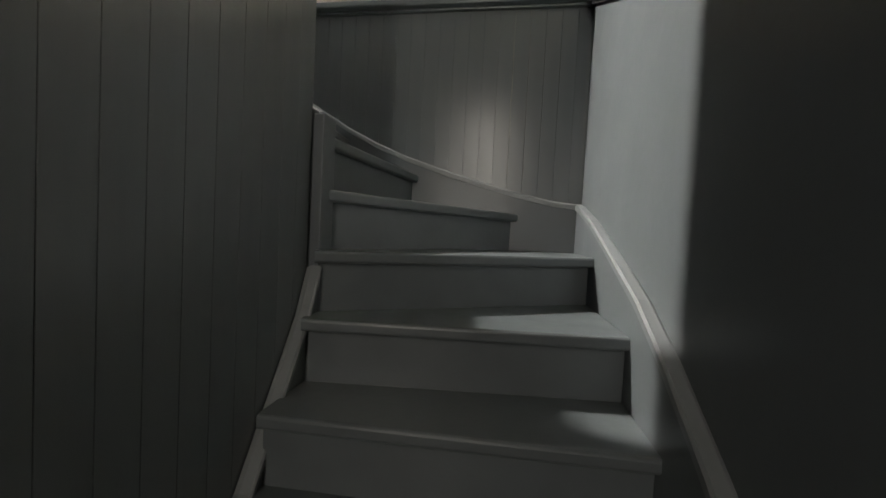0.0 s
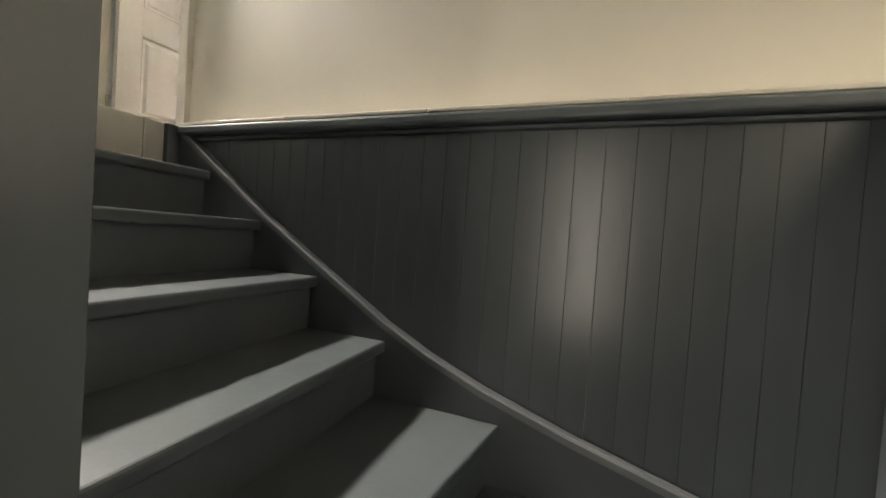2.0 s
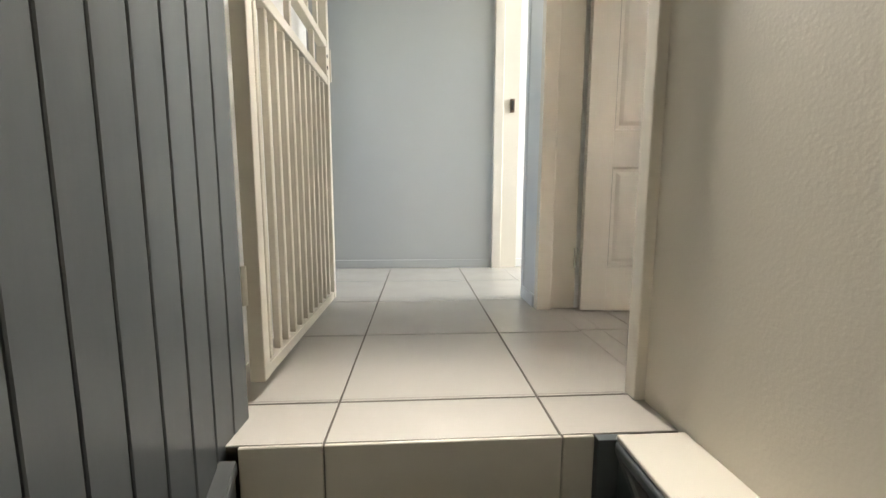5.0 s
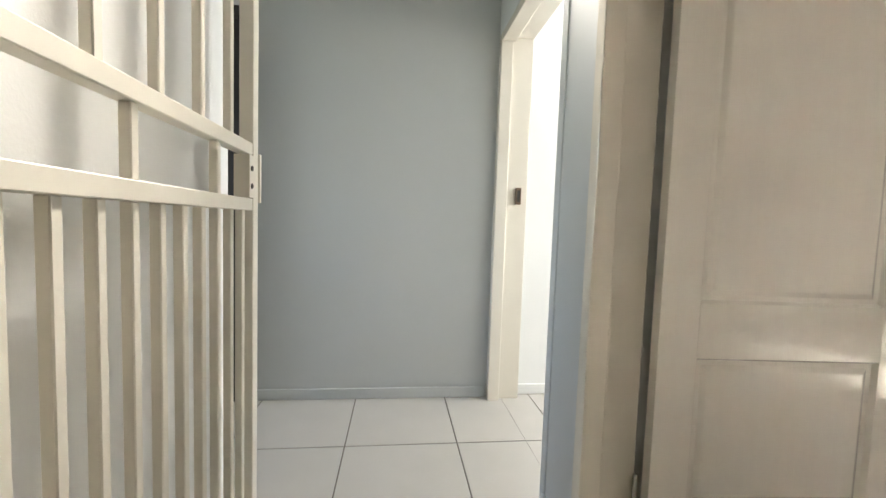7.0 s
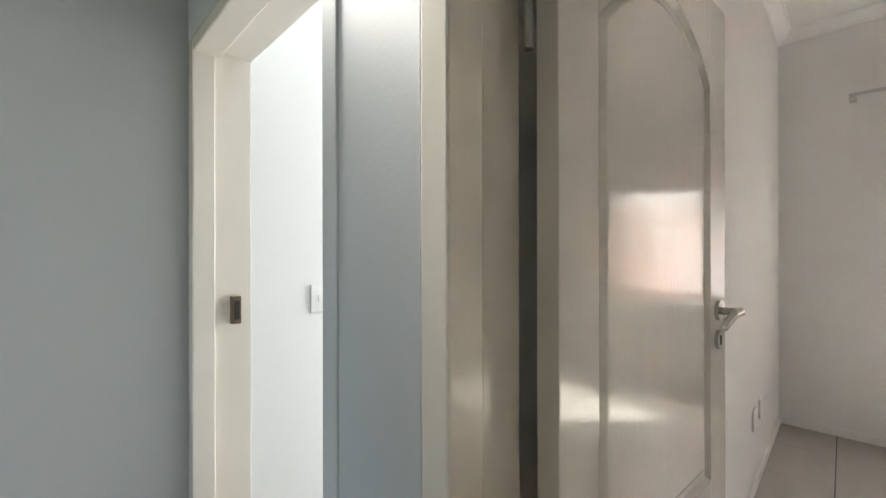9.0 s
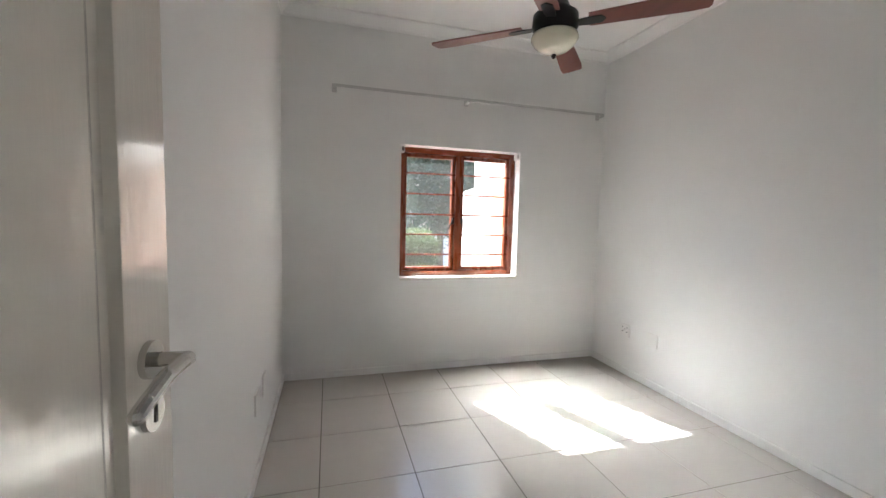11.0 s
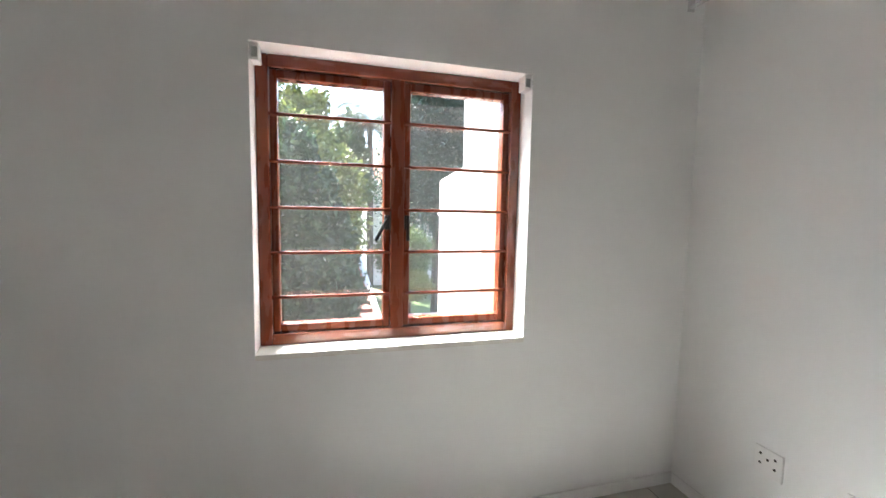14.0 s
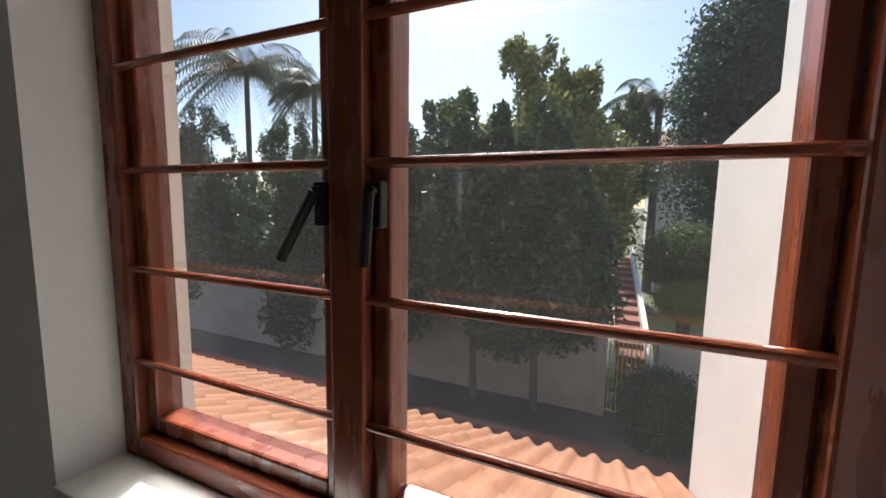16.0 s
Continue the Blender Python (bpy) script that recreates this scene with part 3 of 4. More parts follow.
# ceiling fan
def fan(cx, cy, turn):
    f = thing("ceiling_fan", (cx, cy, CEIL), "ceiling fan with four red-brown blades and a light", "ceiling fan")
    bm = bmesh.new()
    lathe(bm, [(0.02, 0.0), (0.065, 0.0), (0.06, -0.03), (0.02, -0.055)], (cx, cy, CEIL))
    part("canopy", bm, M_BLACK, f)
    bm = bmesh.new()
    rod(bm, (cx, cy, 2.58), (cx, cy, CEIL - 0.05), 0.012)
    part("rod", bm, M_BLACK, f)
    bm = bmesh.new()
    lathe(bm, [(0.03, 0.17), (0.06, 0.16), (0.075, 0.12), (0.115, 0.09), (0.12, 0.03), (0.10, 0.0), (0.05, -0.01)], (cx, cy, 2.43))
    part("motor", bm, M_BLACK, f, "black motor housing")
    bm = bmesh.new()
    lathe(bm, [(0.05, 0.05), (0.118, 0.05), (0.123, 0.03), (0.105, 0.0), (0.07, -0.028), (0.02, -0.04)], (cx, cy, 2.37))
    part("light_bowl", bm, M_OPAL, f, "cream opal glass light bowl")
    bm = bmesh.new()
    lathe(bm, [(0.012, 0.0), (0.014, -0.012), (0.004, -0.024)], (cx, cy, 2.325), 12)
    part("finial", bm, M_BLACK, f)
    for k in range(4):
        r = Matrix.Translation((cx, cy, 2.47)) @ Matrix.Rotation(radians(turn + 90 * k), 4, "Z") @ Matrix.Rotation(radians(-9), 4, "X")
        bm = bmesh.new()
        out = [(0.17, -0.05), (0.62, -0.068), (0.695, -0.062), (0.705, -0.045), (0.705, 0.045), (0.695, 0.062), (0.62, 0.068), (0.17, 0.05)]
        prism(bm, [(a, b, 0.0) for a, b in out], (0, 0, 0.008))
        bmesh.ops.transform(bm, matrix=r, verts=bm.verts[:])
        bl = part("blade", bm, M_BLADE, f)
        bm = bmesh.new()
        prism(bm, [(0.09, -0.02, -0.006), (0.16, -0.03, -0.006), (0.23, -0.028, -0.006), (0.25, 0, -0.006), (0.23, 0.028, -0.006), (0.16, 0.03, -0.006), (0.09, 0.02, -0.006)], (0, 0, 0.0055))
        bmesh.ops.transform(bm, matrix=r, verts=bm.verts[:])
        part("blade_arm", bm, M_BLACK, bl, "black metal blade arm")


fan(3.2, -0.48, -41)


# sockets on the bedroom side wall
def wall_plate(x, z, pins):
    s = thing("wall_socket" if pins else "blank_plate", (x, BED_S, z), "white plastic wall socket low on the wall" if pins else "blank white plastic cover plate on the wall", "socket" if pins else "cover plate")
    bm = bmesh.new()
    box(bm, x - 0.06, x + 0.06, BED_S + 0.001, BED_S + 0.012, z - 0.06, z + 0.06, 0.004)
    pl = part("plate", bm, M_PLASTIC, s)
    if pins:
        for dx, dz in ((-0.03, -0.012), (0.0, 0.014), (0.03, -0.012), (0.03, 0.03), (-0.03, 0.03)):
            bm = bmesh.new()
            rod(bm, (x + dx, BED_S + 0.0115, z + dz), (x + dx, BED_S + 0.0135, z + dz), 0.006, 10)
            part("pin_hole", bm, M_HOLE, pl)


wall_plate(4.36, 0.42, True)
wall_plate(4.03, 0.42, False)
for x in (3.55, 3.80):
    s = thing("wall_socket", (x, BED_N, 0.42), "white plastic wall plate beside the open door", "socket")
    bm = bmesh.new()
    box(bm, x - 0.06, x + 0.06, BED_N - 0.012, BED_N - 0.001, 0.36, 0.48, 0.004)
    part("plate", bm, M_PLASTIC, s)
sw = thing("light_switch", (1.46, HALL_N + 0.03, 1.2), "small white light switch on the white wall", "switch")
bm = bmesh.new()
box(bm, 1.42, 1.5, HALL_N + 0.019, HALL_N + 0.029, 1.14, 1.26, 0.004)
pl = part("plate", bm, M_PLASTIC, sw)
bm = bmesh.new()
box(bm, 1.452, 1.468, HALL_N + 0.015, HALL_N + 0.0195, 1.185, 1.215, 0.002)
part("rocker", bm, M_PLASTIC, pl)


# ---- stairs ----
RISE = 0.1685
# each step's front edge: inner end, outer end
EDGES = {0: ((0.03, -0.018), (0.85, -0.018)), 1: ((0.03, -0.215), (0.85, -0.191)), 2: ((0.03, -0.485), (0.85, -0.447)), 3: ((0.03, -0.75), (0.85, -0.699)),
         4: ((0.03, -1.0), (0.85, -0.957)), 5: ((0.02, -1.215), (0.85, -1.318)), 6: ((-0.01, -1.255), (0.85, -1.803)),
         7: ((-0.07, -1.262), (0.415, -2.065)), 8: ((-0.13, -1.262), (-0.04, -2.065)), 9: ((-0.30, -1.262), (-0.27, -2.065))}
for k in range(10, 15):
    EDGES[k] = ((-0.27 - 0.235 * (k - 9), -1.262), (-0.27 - 0.235 * (k - 9), -2.065))
stairs = thing("staircase", (0.4, -1.2, LOW), "dark grey painted winding wooden staircase", "staircase", kind="structure")


def step(k):
    z = -RISE * k
    (lx, ly), (rx, ry) = EDGES[k]
    (l2x, l2y), (r2x, r2y) = EDGES[k - 1]
    out = [(lx, ly), (rx, ry)]
    if k == 7:
        out.append((0.85, -2.065))
    back = (Vector((r2x - l2x, r2y - l2y, 0)).normalized()).cross(Vector((0, 0, -1))) * 0.03
    out += [(r2x + back.x, r2y + back.y), (l2x + back.x, l2y + back.y)]
    bm = bmesh.new()
    vs = [bm.verts.new((x, y, z - 0.034)) for x, y in out]
    f = bm.faces.new(vs)
    r = bmesh.ops.extrude_face_region(bm, geom=[f])
    bmesh.ops.translate(bm, verts=[v for v in r["geom"] if isinstance(v, bmesh.types.BMVert)], vec=(0, 0, 0.034))
    bmesh.ops.recalc_face_normals(bm, faces=bm.faces[:])
    bm.verts.ensure_lookup_table()
    a, b = Vector((lx, ly)), Vector((rx, ry))
    nose = [e for e in bm.edges if all(min((v.co.xy - a).length, (v.co.xy - b).length) < 1e-4 for v in e.verts) and abs(e.verts[0].co.z - e.verts[1].co.z) < 1e-4]
    bmesh.ops.bevel(bm, geom=nose, offset=0.009, segments=3, profile=0.5, affect="EDGES")
    part("tread", bm, M_TREAD, stairs)
    # riser under the front edge
    inn = (Vector((b.x - a.x, b.y - a.y, 0)).normalized()).cross(Vector((0, 0, -1)))
    p, q = Vector((lx, ly, 0)) + inn * 0.028, Vector((rx, ry, 0)) + inn * 0.028
    bm = bmesh.new()
    prism(bm, [(p.x, p.y, z - 0.034), (q.x, q.y, z - 0.034), (q.x, q.y, z - RISE - 0.0), (p.x, p.y, z - RISE - 0.0)], inn * 0.018)
    part("riser", bm, M_TREAD, stairs)


for k in range(1, 15):
    step(k)


def string_board(name, top, depth, way, cap_out, label):
    """Board with a cap along its upper edge. top: outline points from high to low; way: thickness."""
    low = [(p[0], p[1], p[2] - depth) for p in reversed(top)]
    bm = bmesh.new()
    prism(bm, list(top) + low, way)
    s = part(name, bm, M_GREYP, stairs, label)
    bm = bmesh.new()
    w = Vector(way)
    o = -w.normalized() * cap_out
    rows = []
    for p in top:
        p = Vector(p)
        rows.append([bm.verts.new(v) for v in (p + o + Vector((0, 0, -0.012)), p + o + Vector((0, 0, 0.006)), p + o * 0.4 + Vector((0, 0, 0.013)), p + w * 0.6 + Vector((0, 0, 0.013)), p + w + Vector((0, 0, 0.006)), p + w + Vector((0, 0, -0.012)))])
    for a, b in zip(rows, rows[1:]):
        for k in range(6):
            bm.faces.new((a[k], a[(k + 1) % 6], b[(k + 1) % 6], b[k]))
    bm.faces.new(rows[0])
    bm.faces.new(rows[-1])
    bmesh.ops.recalc_face_normals(bm, faces=bm.faces[:])
    part("string_cap", bm, M_STRING, s, "worn lighter grey cap")


string_board("outer_string", [(0.85, y, z) for y, z in ((-0.022, -0.02), (-0.12, -0.085), (-0.46, -0.325), (-0.69, -0.468), (-0.95, -0.625), (-1.10, -0.70), (-1.26, -0.765), (-1.49, -0.84), (-1.80, -0.925), (-1.95, -0.955), (-2.065, -0.967))],
             0.75, (0.034, 0, 0), 0.008, "grey wall string on the outer side")
string_board("outer_string", [(x, -2.065, z) for x, z in ((0.85, -0.967), (0.77, -0.985), (0.5, -1.055), (0.25, -1.14), (-0.08, -1.26), (-0.25, -1.345), (-0.44, -1.46), (-0.9, -1.79), (-1.45, -2.18), (-1.75, -2.40))],
             0.6, (0, -0.034, 0), 0.008, "grey wall string on the outer side")
string_board("inner_string", [(0.03, y, z) for y, z in ((-0.022, -0.03), (-0.3, -0.225), (-0.6, -0.42), (-0.9, -0.61), (-1.13, -0.76), (-1.235, -0.81))], 0.75, (-0.05, 0, 0), 0.006, "grey inner string along the boards")
string_board("inner_string", [(x, -1.262, z) for x, z in ((-0.045, -1.235), (-0.10, -1.36), (-0.32, -1.69), (-0.6, -1.93), (-1.2, -2.36), (-1.4, -2.5))], 0.5, (0, 0.034, 0), 0.008, "grey inner string of the lower flight")
bm = bmesh.new()
box(bm, -0.045, 0.03, -1.262, -1.23, -2.4, -0.815, 0.004)
part("newel", bm, M_GREYP, stairs, "short grey newel post")

# ledge of tile on a dark moulding around the stairwell
ledge = thing("ledge", (0.92, -1.0, 0), "tiled ledge on a dark grey rounded moulding", "ledge", kind="structure")
bm = bmesh.new()
box(bm, 0.838, 0.9, -2.105, -0.018, -0.036, -0.0015, 0.010, 3)
box(bm, 0.866, 0.9, -2.105, -0.018, -0.05, -0.038, 0.004)
part("moulding", bm, M_GREYP, ledge)
bm = bmesh.new()
for y0, y1, z0, z1 in ((-2.105, -2.05, -0.045, -0.0125), (-2.105, -2.072, -0.06, -0.0455)):
    prism(bm, [(x, y1, south_top(x) + z0) for x in SOUTH_X] + [(x, y1, south_top(x) + z1) for x in reversed(SOUTH_X)], (0, y0 - y1, 0))
part("moulding", bm, M_GREYP, ledge)
bm = bmesh.new()
prism(bm, [(x, -2.046, south_top(x) - 0.012) for x in SOUTH_X] + [(x, -2.046, south_top(x) + 0.004) for x in reversed(SOUTH_X)], (0, -0.153, 0))
part("cap", bm, M_STRING, ledge, "grey painted sloping cap")
y = -0.02
while y > -2.04:
    bm = bmesh.new()
    box(bm, 0.842, 0.999, max(y - 0.512, -2.195), y, -0.001, 0.011, 0.002, 1)
    part("ledge_tile", bm, M_RTILE, ledge)
    y -= 0.515
# tiled front of the landing
landing = thing("landing_front", (0.43, 0, -0.08), "cream tiled top riser of the landing", "landing", kind="structure")
bm = bmesh.new()
box(bm, -0.02, 0.885, 0.004, 0.05, -0.30, -0.013)
part("backing", bm, M_GROUT, landing)
for x0, x1 in ((0.03, 0.206), (0.209, 0.727), (0.730, 0.80)):
    bm = bmesh.new()
    box(bm, x0, x1, -0.006, 0.004, -RISE + 0.004, -0.001, 0.002, 1)
    part("tile", bm, M_RTILE, landing)

bm = bmesh.new()
box(bm, 0.803, 0.884, -0.02, 0.003, -0.3, -0.002, 0.002)
part("string_end", bm, M_GREYP, landing, "grey string end beside the tiles")

# ---- floors with their tiles ----
def tiled_floor(name, areas, x_joint, y_joint, step_x, step_y, label, min_z=-0.12):
    bm = bmesh.new()
    for x0, x1, y0, y1 in areas:
        box(bm, x0, x1, y0, y1, min_z, -0.004)
    me = mesh_of(name, bm, M_GROUT)
    f = tagged(new(name, me), label, "floor", "", "structure")
    cache = {}
    for x0, x1, y0, y1 in areas:
        i0, i1 = math.floor((x0 - x_joint) / step_x), math.ceil((x1 - x_joint) / step_x)
        j0, j1 = math.floor((y0 - y_joint) / step_y), math.ceil((y1 - y_joint) / step_y)
        for i in range(i0, i1):
            for j in range(j0, j1):
                a, b = max(x0, x_joint + i * step_x + 0.0027), min(x1, x_joint + (i + 1) * step_x - 0.0027)
                c, d = max(y0, y_joint + j * step_y + 0.0027), min(y1, y_joint + (j + 1) * step_y - 0.0027)
                if b - a < 0.01 or d - c < 0.01:
                    continue
                key = (round(b - a, 3), round(d - c, 3))
                if key not in cache:
                    bm = bmesh.new()
                    box(bm, -key[0] / 2, key[0] / 2, -key[1] / 2, key[1] / 2, -0.0035, 0.0, 0.0012, 1)
                    cache[key] = mesh_of("floor_tile", bm, M_TILE)
                piece("floor_tile", cache[key], ((a + b) / 2, (c + d) / 2, 0), f)


tiled_floor("floor_hall", [(-0.03, 1.0, 0.004, 0.19), (-0.13, 1.06, 0.19, 1.3), (-2.0, 1.06, 1.3, HALL_N), (1.06, 4.0, 1.262, HALL_N + 0.03)], 0.207, 0.69, 0.518, 0.513, "beige ceramic tiled hall floor with brown grout")
tiled_floor("floor_bedroom", [(1.06, BED_X, 0.14, 1.05), (BED_X, BED_E, BED_S, BED_N)], 3.878, 0.185, 0.517, 0.522, "beige ceramic tiled bedroom floor with brown grout")


# ---- boards on the stair walls ----
def boards(parent_name, label, start, along, count, width, z0, z1, out, gap=0.0014, edge=0.0022):
    """Vertical boards side by side; out: the way they face."""
    p = tagged(new(parent_name), label, "panelling", "", "structure")
    bm = bmesh.new()
    a, o = Vector(along), Vector(out)
    w = width - gap
    pts = [(0, 0), (w, 0), (w, 0.014 - edge), (w - edge, 0.014), (edge, 0.014), (0, 0.014 - edge)]
    prism(bm, [tuple(a * u + o * v) for u, v in pts], (0, 0, z1 - z0))
    me = mesh_of("board", bm, M_GREY)
    for k in range(count):
        piece("board", me, Vector(start) + a * (width * k) + Vector((0, 0, z0)), p)


boards("panelling_inner", "dark grey tongue-and-groove boards beside the stairs", (-0.056, -1.182, 0), (0.0369, 0.9993, 0), 18, 0.0723, LOW, CEIL - 0.002, (1, 0, 0), 0.003)
solid("corner_board", [(-0.0575, -0.0435, -1.2245, -1.185, LOW, CEIL - 0.002)], M_GREY, "dark grey corner board beside the stairs", "panelling")
boards("panelling_passage", "dark grey tongue-and-groove boards of the lower passage", (-3.0, -1.2105, 0), (1, 0, 0), 42, 0.0705, LOW, CEIL - 0.002, (0, -1, 0), 0.0006, 0.0008)
boards("panelling_east", "dark grey tongue-and-groove dado boards", (0.8995, -2.10, 0), (0, 1, 0), 29, 0.0717, LOW, -0.051, (-1, 0, 0), 0.0005, 0.0007)
bm = bmesh.new()
prism(bm, [(-3.0, -2.092, LOW), (0.885, -2.092, LOW), (0.885, -2.092, -0.062)] + [(x, -2.092, south_top(x) - 0.062) for x in reversed(SOUTH_X)], (0, -0.0125, 0))
tagged(new("panel_south", mesh_of("panel_south", bm, M_GREYP)), "plain dark grey painted dado panel", "panelling", "", "structure")


# ---- outside ----
GROUND = -2.9
bm = bmesh.new()
box(bm, -600, 900, -800, 800, GROUND - 0.5, GROUND)
tagged(new("ground", mesh_of("ground", bm, M_GROUND)), "dry garden ground reaching far away", "ground", "", "structure")
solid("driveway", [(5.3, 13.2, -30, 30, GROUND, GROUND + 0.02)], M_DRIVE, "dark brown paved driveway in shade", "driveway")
solid("lawn", [(13.6, 22, -9, -0.6, GROUND, GROUND + 0.04)], M_LAWN, "sunlit green lawn behind the garden gate", "lawn")
solid("house_outer_wall", [(FACADE, FACADE + 0.06, -6, WY0 - 0.03, GROUND, 3.4), (FACADE, FACADE + 0.06, WY1 + 0.03, 6, GROUND, 3.4), (FACADE, FACADE + 0.06, WY0 - 0.03, WY1 + 0.03, GROUND, WZ0 - 0.06), (FACADE, FACADE + 0.06, WY0 - 0.03, WY1 + 0.03, WZ1 + 0.01, 3.4)],
      M_PLASTER, "white plastered outer wall of the house", "wall")

# wing wall with a sloping shoulder
wing = thing("wing_wall", (7, -1.5, GROUND), "white plastered wing wall with a sloping shoulder", "wall", kind="structure")
bm = bmesh.new()
prism(bm, [(5.14, -1.85, GROUND), (8.05, -1.85, GROUND), (8.05, -1.85, 5.5), (5.14, -1.85, 5.5)], (0, -0.3, 0))
part("upper_wall", bm, M_PLASTER, wing)
bm = bmesh.new()
prism(bm, [(5.14, -1.5, GROUND), (7.88, -1.5, GROUND), (7.88, -1.5, 1.865), (6.05, -1.5, 2.0), (5.14, -1.5, 2.05)], (0, -0.349, 0))
bmesh.ops.bevel(bm, geom=bm.edges[:], offset=0.02, segments=2, affect="EDGES")
part("wall", bm, M_PLASTER, wing)
# thin tan sheet on the part of the wing wall nearest the house
bm = bmesh.new()
prism(bm, [(5.14, -1.485, GROUND), (6.36, -1.485, GROUND), (6.36, -1.485, 1.88), (6.04, -1.485, 1.985), (5.14, -1.485, 2.03)], (0, -0.014, 0))
part("tan_face", bm, M_TAN, wing, "tan sheet with a sloping top against the wall")
bm = bmesh.new()
box(bm, 7.88, 8.1, -1.6, -1.54, 1.44, 1.47)
part("bracket", bm, M_PLASTER, wing)

# lower roof of rolled clay tiles
roof = thing("lower_roof", (6.7, 0, 0), "terracotta rolled-tile roof below the window", "roof", kind="structure")
RX0, RZ0, RX1, RZ1 = 5.15, 0.56, 8.25, -0.93
bm = bmesh.new()
prism(bm, [(RX0, -1.49, RZ0 - 0.03), (RX1, -1.49, RZ1 - 0.03), (RX1, -1.49, RZ1 - 0.12), (RX0, -1.49, RZ0 - 0.12)], (0, 8.0, 0))
part("deck", bm, M_ROOF, roof)
L = math.hypot(RX1 - RX0, RZ1 - RZ0)
tl, tw = 0.36, 0.20
bm = bmesh.new()
n = 10
secs = []
for s, lift in ((0, 0.004), (tl + 0.03, 0.028)):
    secs.append([bm.verts.new((s, u * tw, lift + (0.045 * math.sin(math.pi * min(1, u / 0.62)) if u < 0.62 else -0.012 * math.sin(math.pi * (u - 0.62) / 0.38)))) for u in [k / n for k in range(n + 1)]])
low = [bm.verts.new((v.co.x, v.co.y, v.co.z - 0.014)) for v in secs[1]]
for k in range(n):
    f = bm.faces.new((secs[0][k], secs[1][k], secs[1][k + 1], secs[0][k + 1]))
    f.smooth = True
    bm.faces.new((secs[1][k], low[k], low[k + 1], secs[1][k + 1]))
bmesh.ops.recalc_face_normals(bm, faces=bm.faces[:])
tile_me = mesh_of("roof_tile", bm, M_ROOF)
down = math.atan2(RZ0 - RZ1, RX1 - RX0)
rows_n = int(L / tl)
for i in range(rows_n):
    for j in range(36):
        o = piece("roof_tile", tile_me, (RX0 + i * tl * math.cos(down) + 0.01, -1.47 + j * tw, RZ0 - i * tl * math.sin(down)), roof)
        o.rotation_euler = (0, down, 0)
bm = bmesh.new()
box(bm, RX0 - 0.01, RX0 + 0.10, -1.48, 6.0, RZ0 - 0.05, RZ0 + 0.06, 0.02)
part("flashing", bm, M_BOUND, roof, "pale mortar flashing along the house")

# boundary wall, gate and path
solid("boundary_wall", [(13.0, 13.25, -0.75, 26, GROUND, -1.15), (13.0, 13.25, -26, -1.9, GROUND, -1.15), (12.95, 13.3, -0.82, -0.57, GROUND, -1.05), (12.95, 13.3, -1.97, -1.72, GROUND, -1.05),
                        (12.95, 13.3, 4.4, 4.75, GROUND, -0.75)], M_BOUND, "beige plastered boundary wall with dark stains", "wall", bevel=0.01)
gt = thing("garden_gate", (13.1, -1.5, GROUND), "yellow-green painted steel bar gate", "gate")
for k in range(11):
    y = -0.87 - k * 0.08
    bm = bmesh.new()
    box(bm, 13.09, 13.11, y - 0.01, y + 0.01, GROUND + 0.08, -1.15)
    part("bar", bm, M_YGATE, gt)
for z in (GROUND + 0.1, -1.25):
    bm = bmesh.new()
    box(bm, 13.08, 13.12, -1.72, -0.82, z, z + 0.04)
    part("rail", bm, M_YGATE, gt)
pth = thing("garden_steps", (20, -2.4, GROUND), "red brick garden path with steps between pale kerbs", "path", kind="structure")
for k in range(14):
    bm = bmesh.new()
    box(bm, 15 + k * 0.75, 15.75 + k * 0.75, -1.75 + k * 0.025, -1.0 + k * 0.025, GROUND, GROUND + 0.25 + 0.13 * k, 0.02)
    part("step", bm, M_BRICK, pth)
for s in (0, 1):
    bm = bmesh.new()
    y = -1.0 if s else -1.9
    prism(bm, [(15, y, GROUND), (25.5, y + 0.34, GROUND), (25.5, y + 0.34, -0.55), (15, y, GROUND + 0.45)], (0, 0.15, 0))
    part("kerb", bm, M_PLASTER, pth)


# trees and bushes
def leaves(rng, clumps, count, size):
    """Leaf quads in a set of clumps (centre, radii), denser towards each clump's skin."""
    c = np.array([k[0] for k in clumps])
    r = np.array([k[1] for k in clumps])
    vols = r.prod(axis=1) ** (2 / 3)
    pick = rng.choice(len(clumps), count, p=vols / vols.sum())

    def unit(v):
        return v / np.linalg.norm(v, axis=1, keepdims=True)

    d = unit(rng.normal(size=(count, 3)))
    reach = (0.3 + 0.7 * rng.random(count) ** 0.5) * (1 + 0.12 * rng.normal(size=count))
    p = c[pick] + d * r[pick] * reach[:, None]
    a = unit(rng.normal(size=(count, 3)))
    b = unit(np.cross(a, rng.normal(size=(count, 3))))
    s = (size * (0.6 + 0.8 * rng.random(count)))[:, None]
    v = np.stack((p - a * s, p + b * s * 0.45, p + a * s, p - b * s * 0.45), axis=1).reshape(-1, 3)
    return v.tolist(), np.arange(count * 4).reshape(-1, 4).tolist()


def crown_part(name, clumps, count, size, material, parent, seed):
    v, f = leaves(np.random.default_rng(seed), clumps, int(count * 4.6), size * 0.66)
    me = bpy.data.meshes.new(name)
    me.from_pydata(v, [], f)
    me.materials.append(material)
    ob = new(name, me)
    ob.parent = parent
    ob.matrix_parent_inverse = parent.matrix_basis.inverted()
    return ob


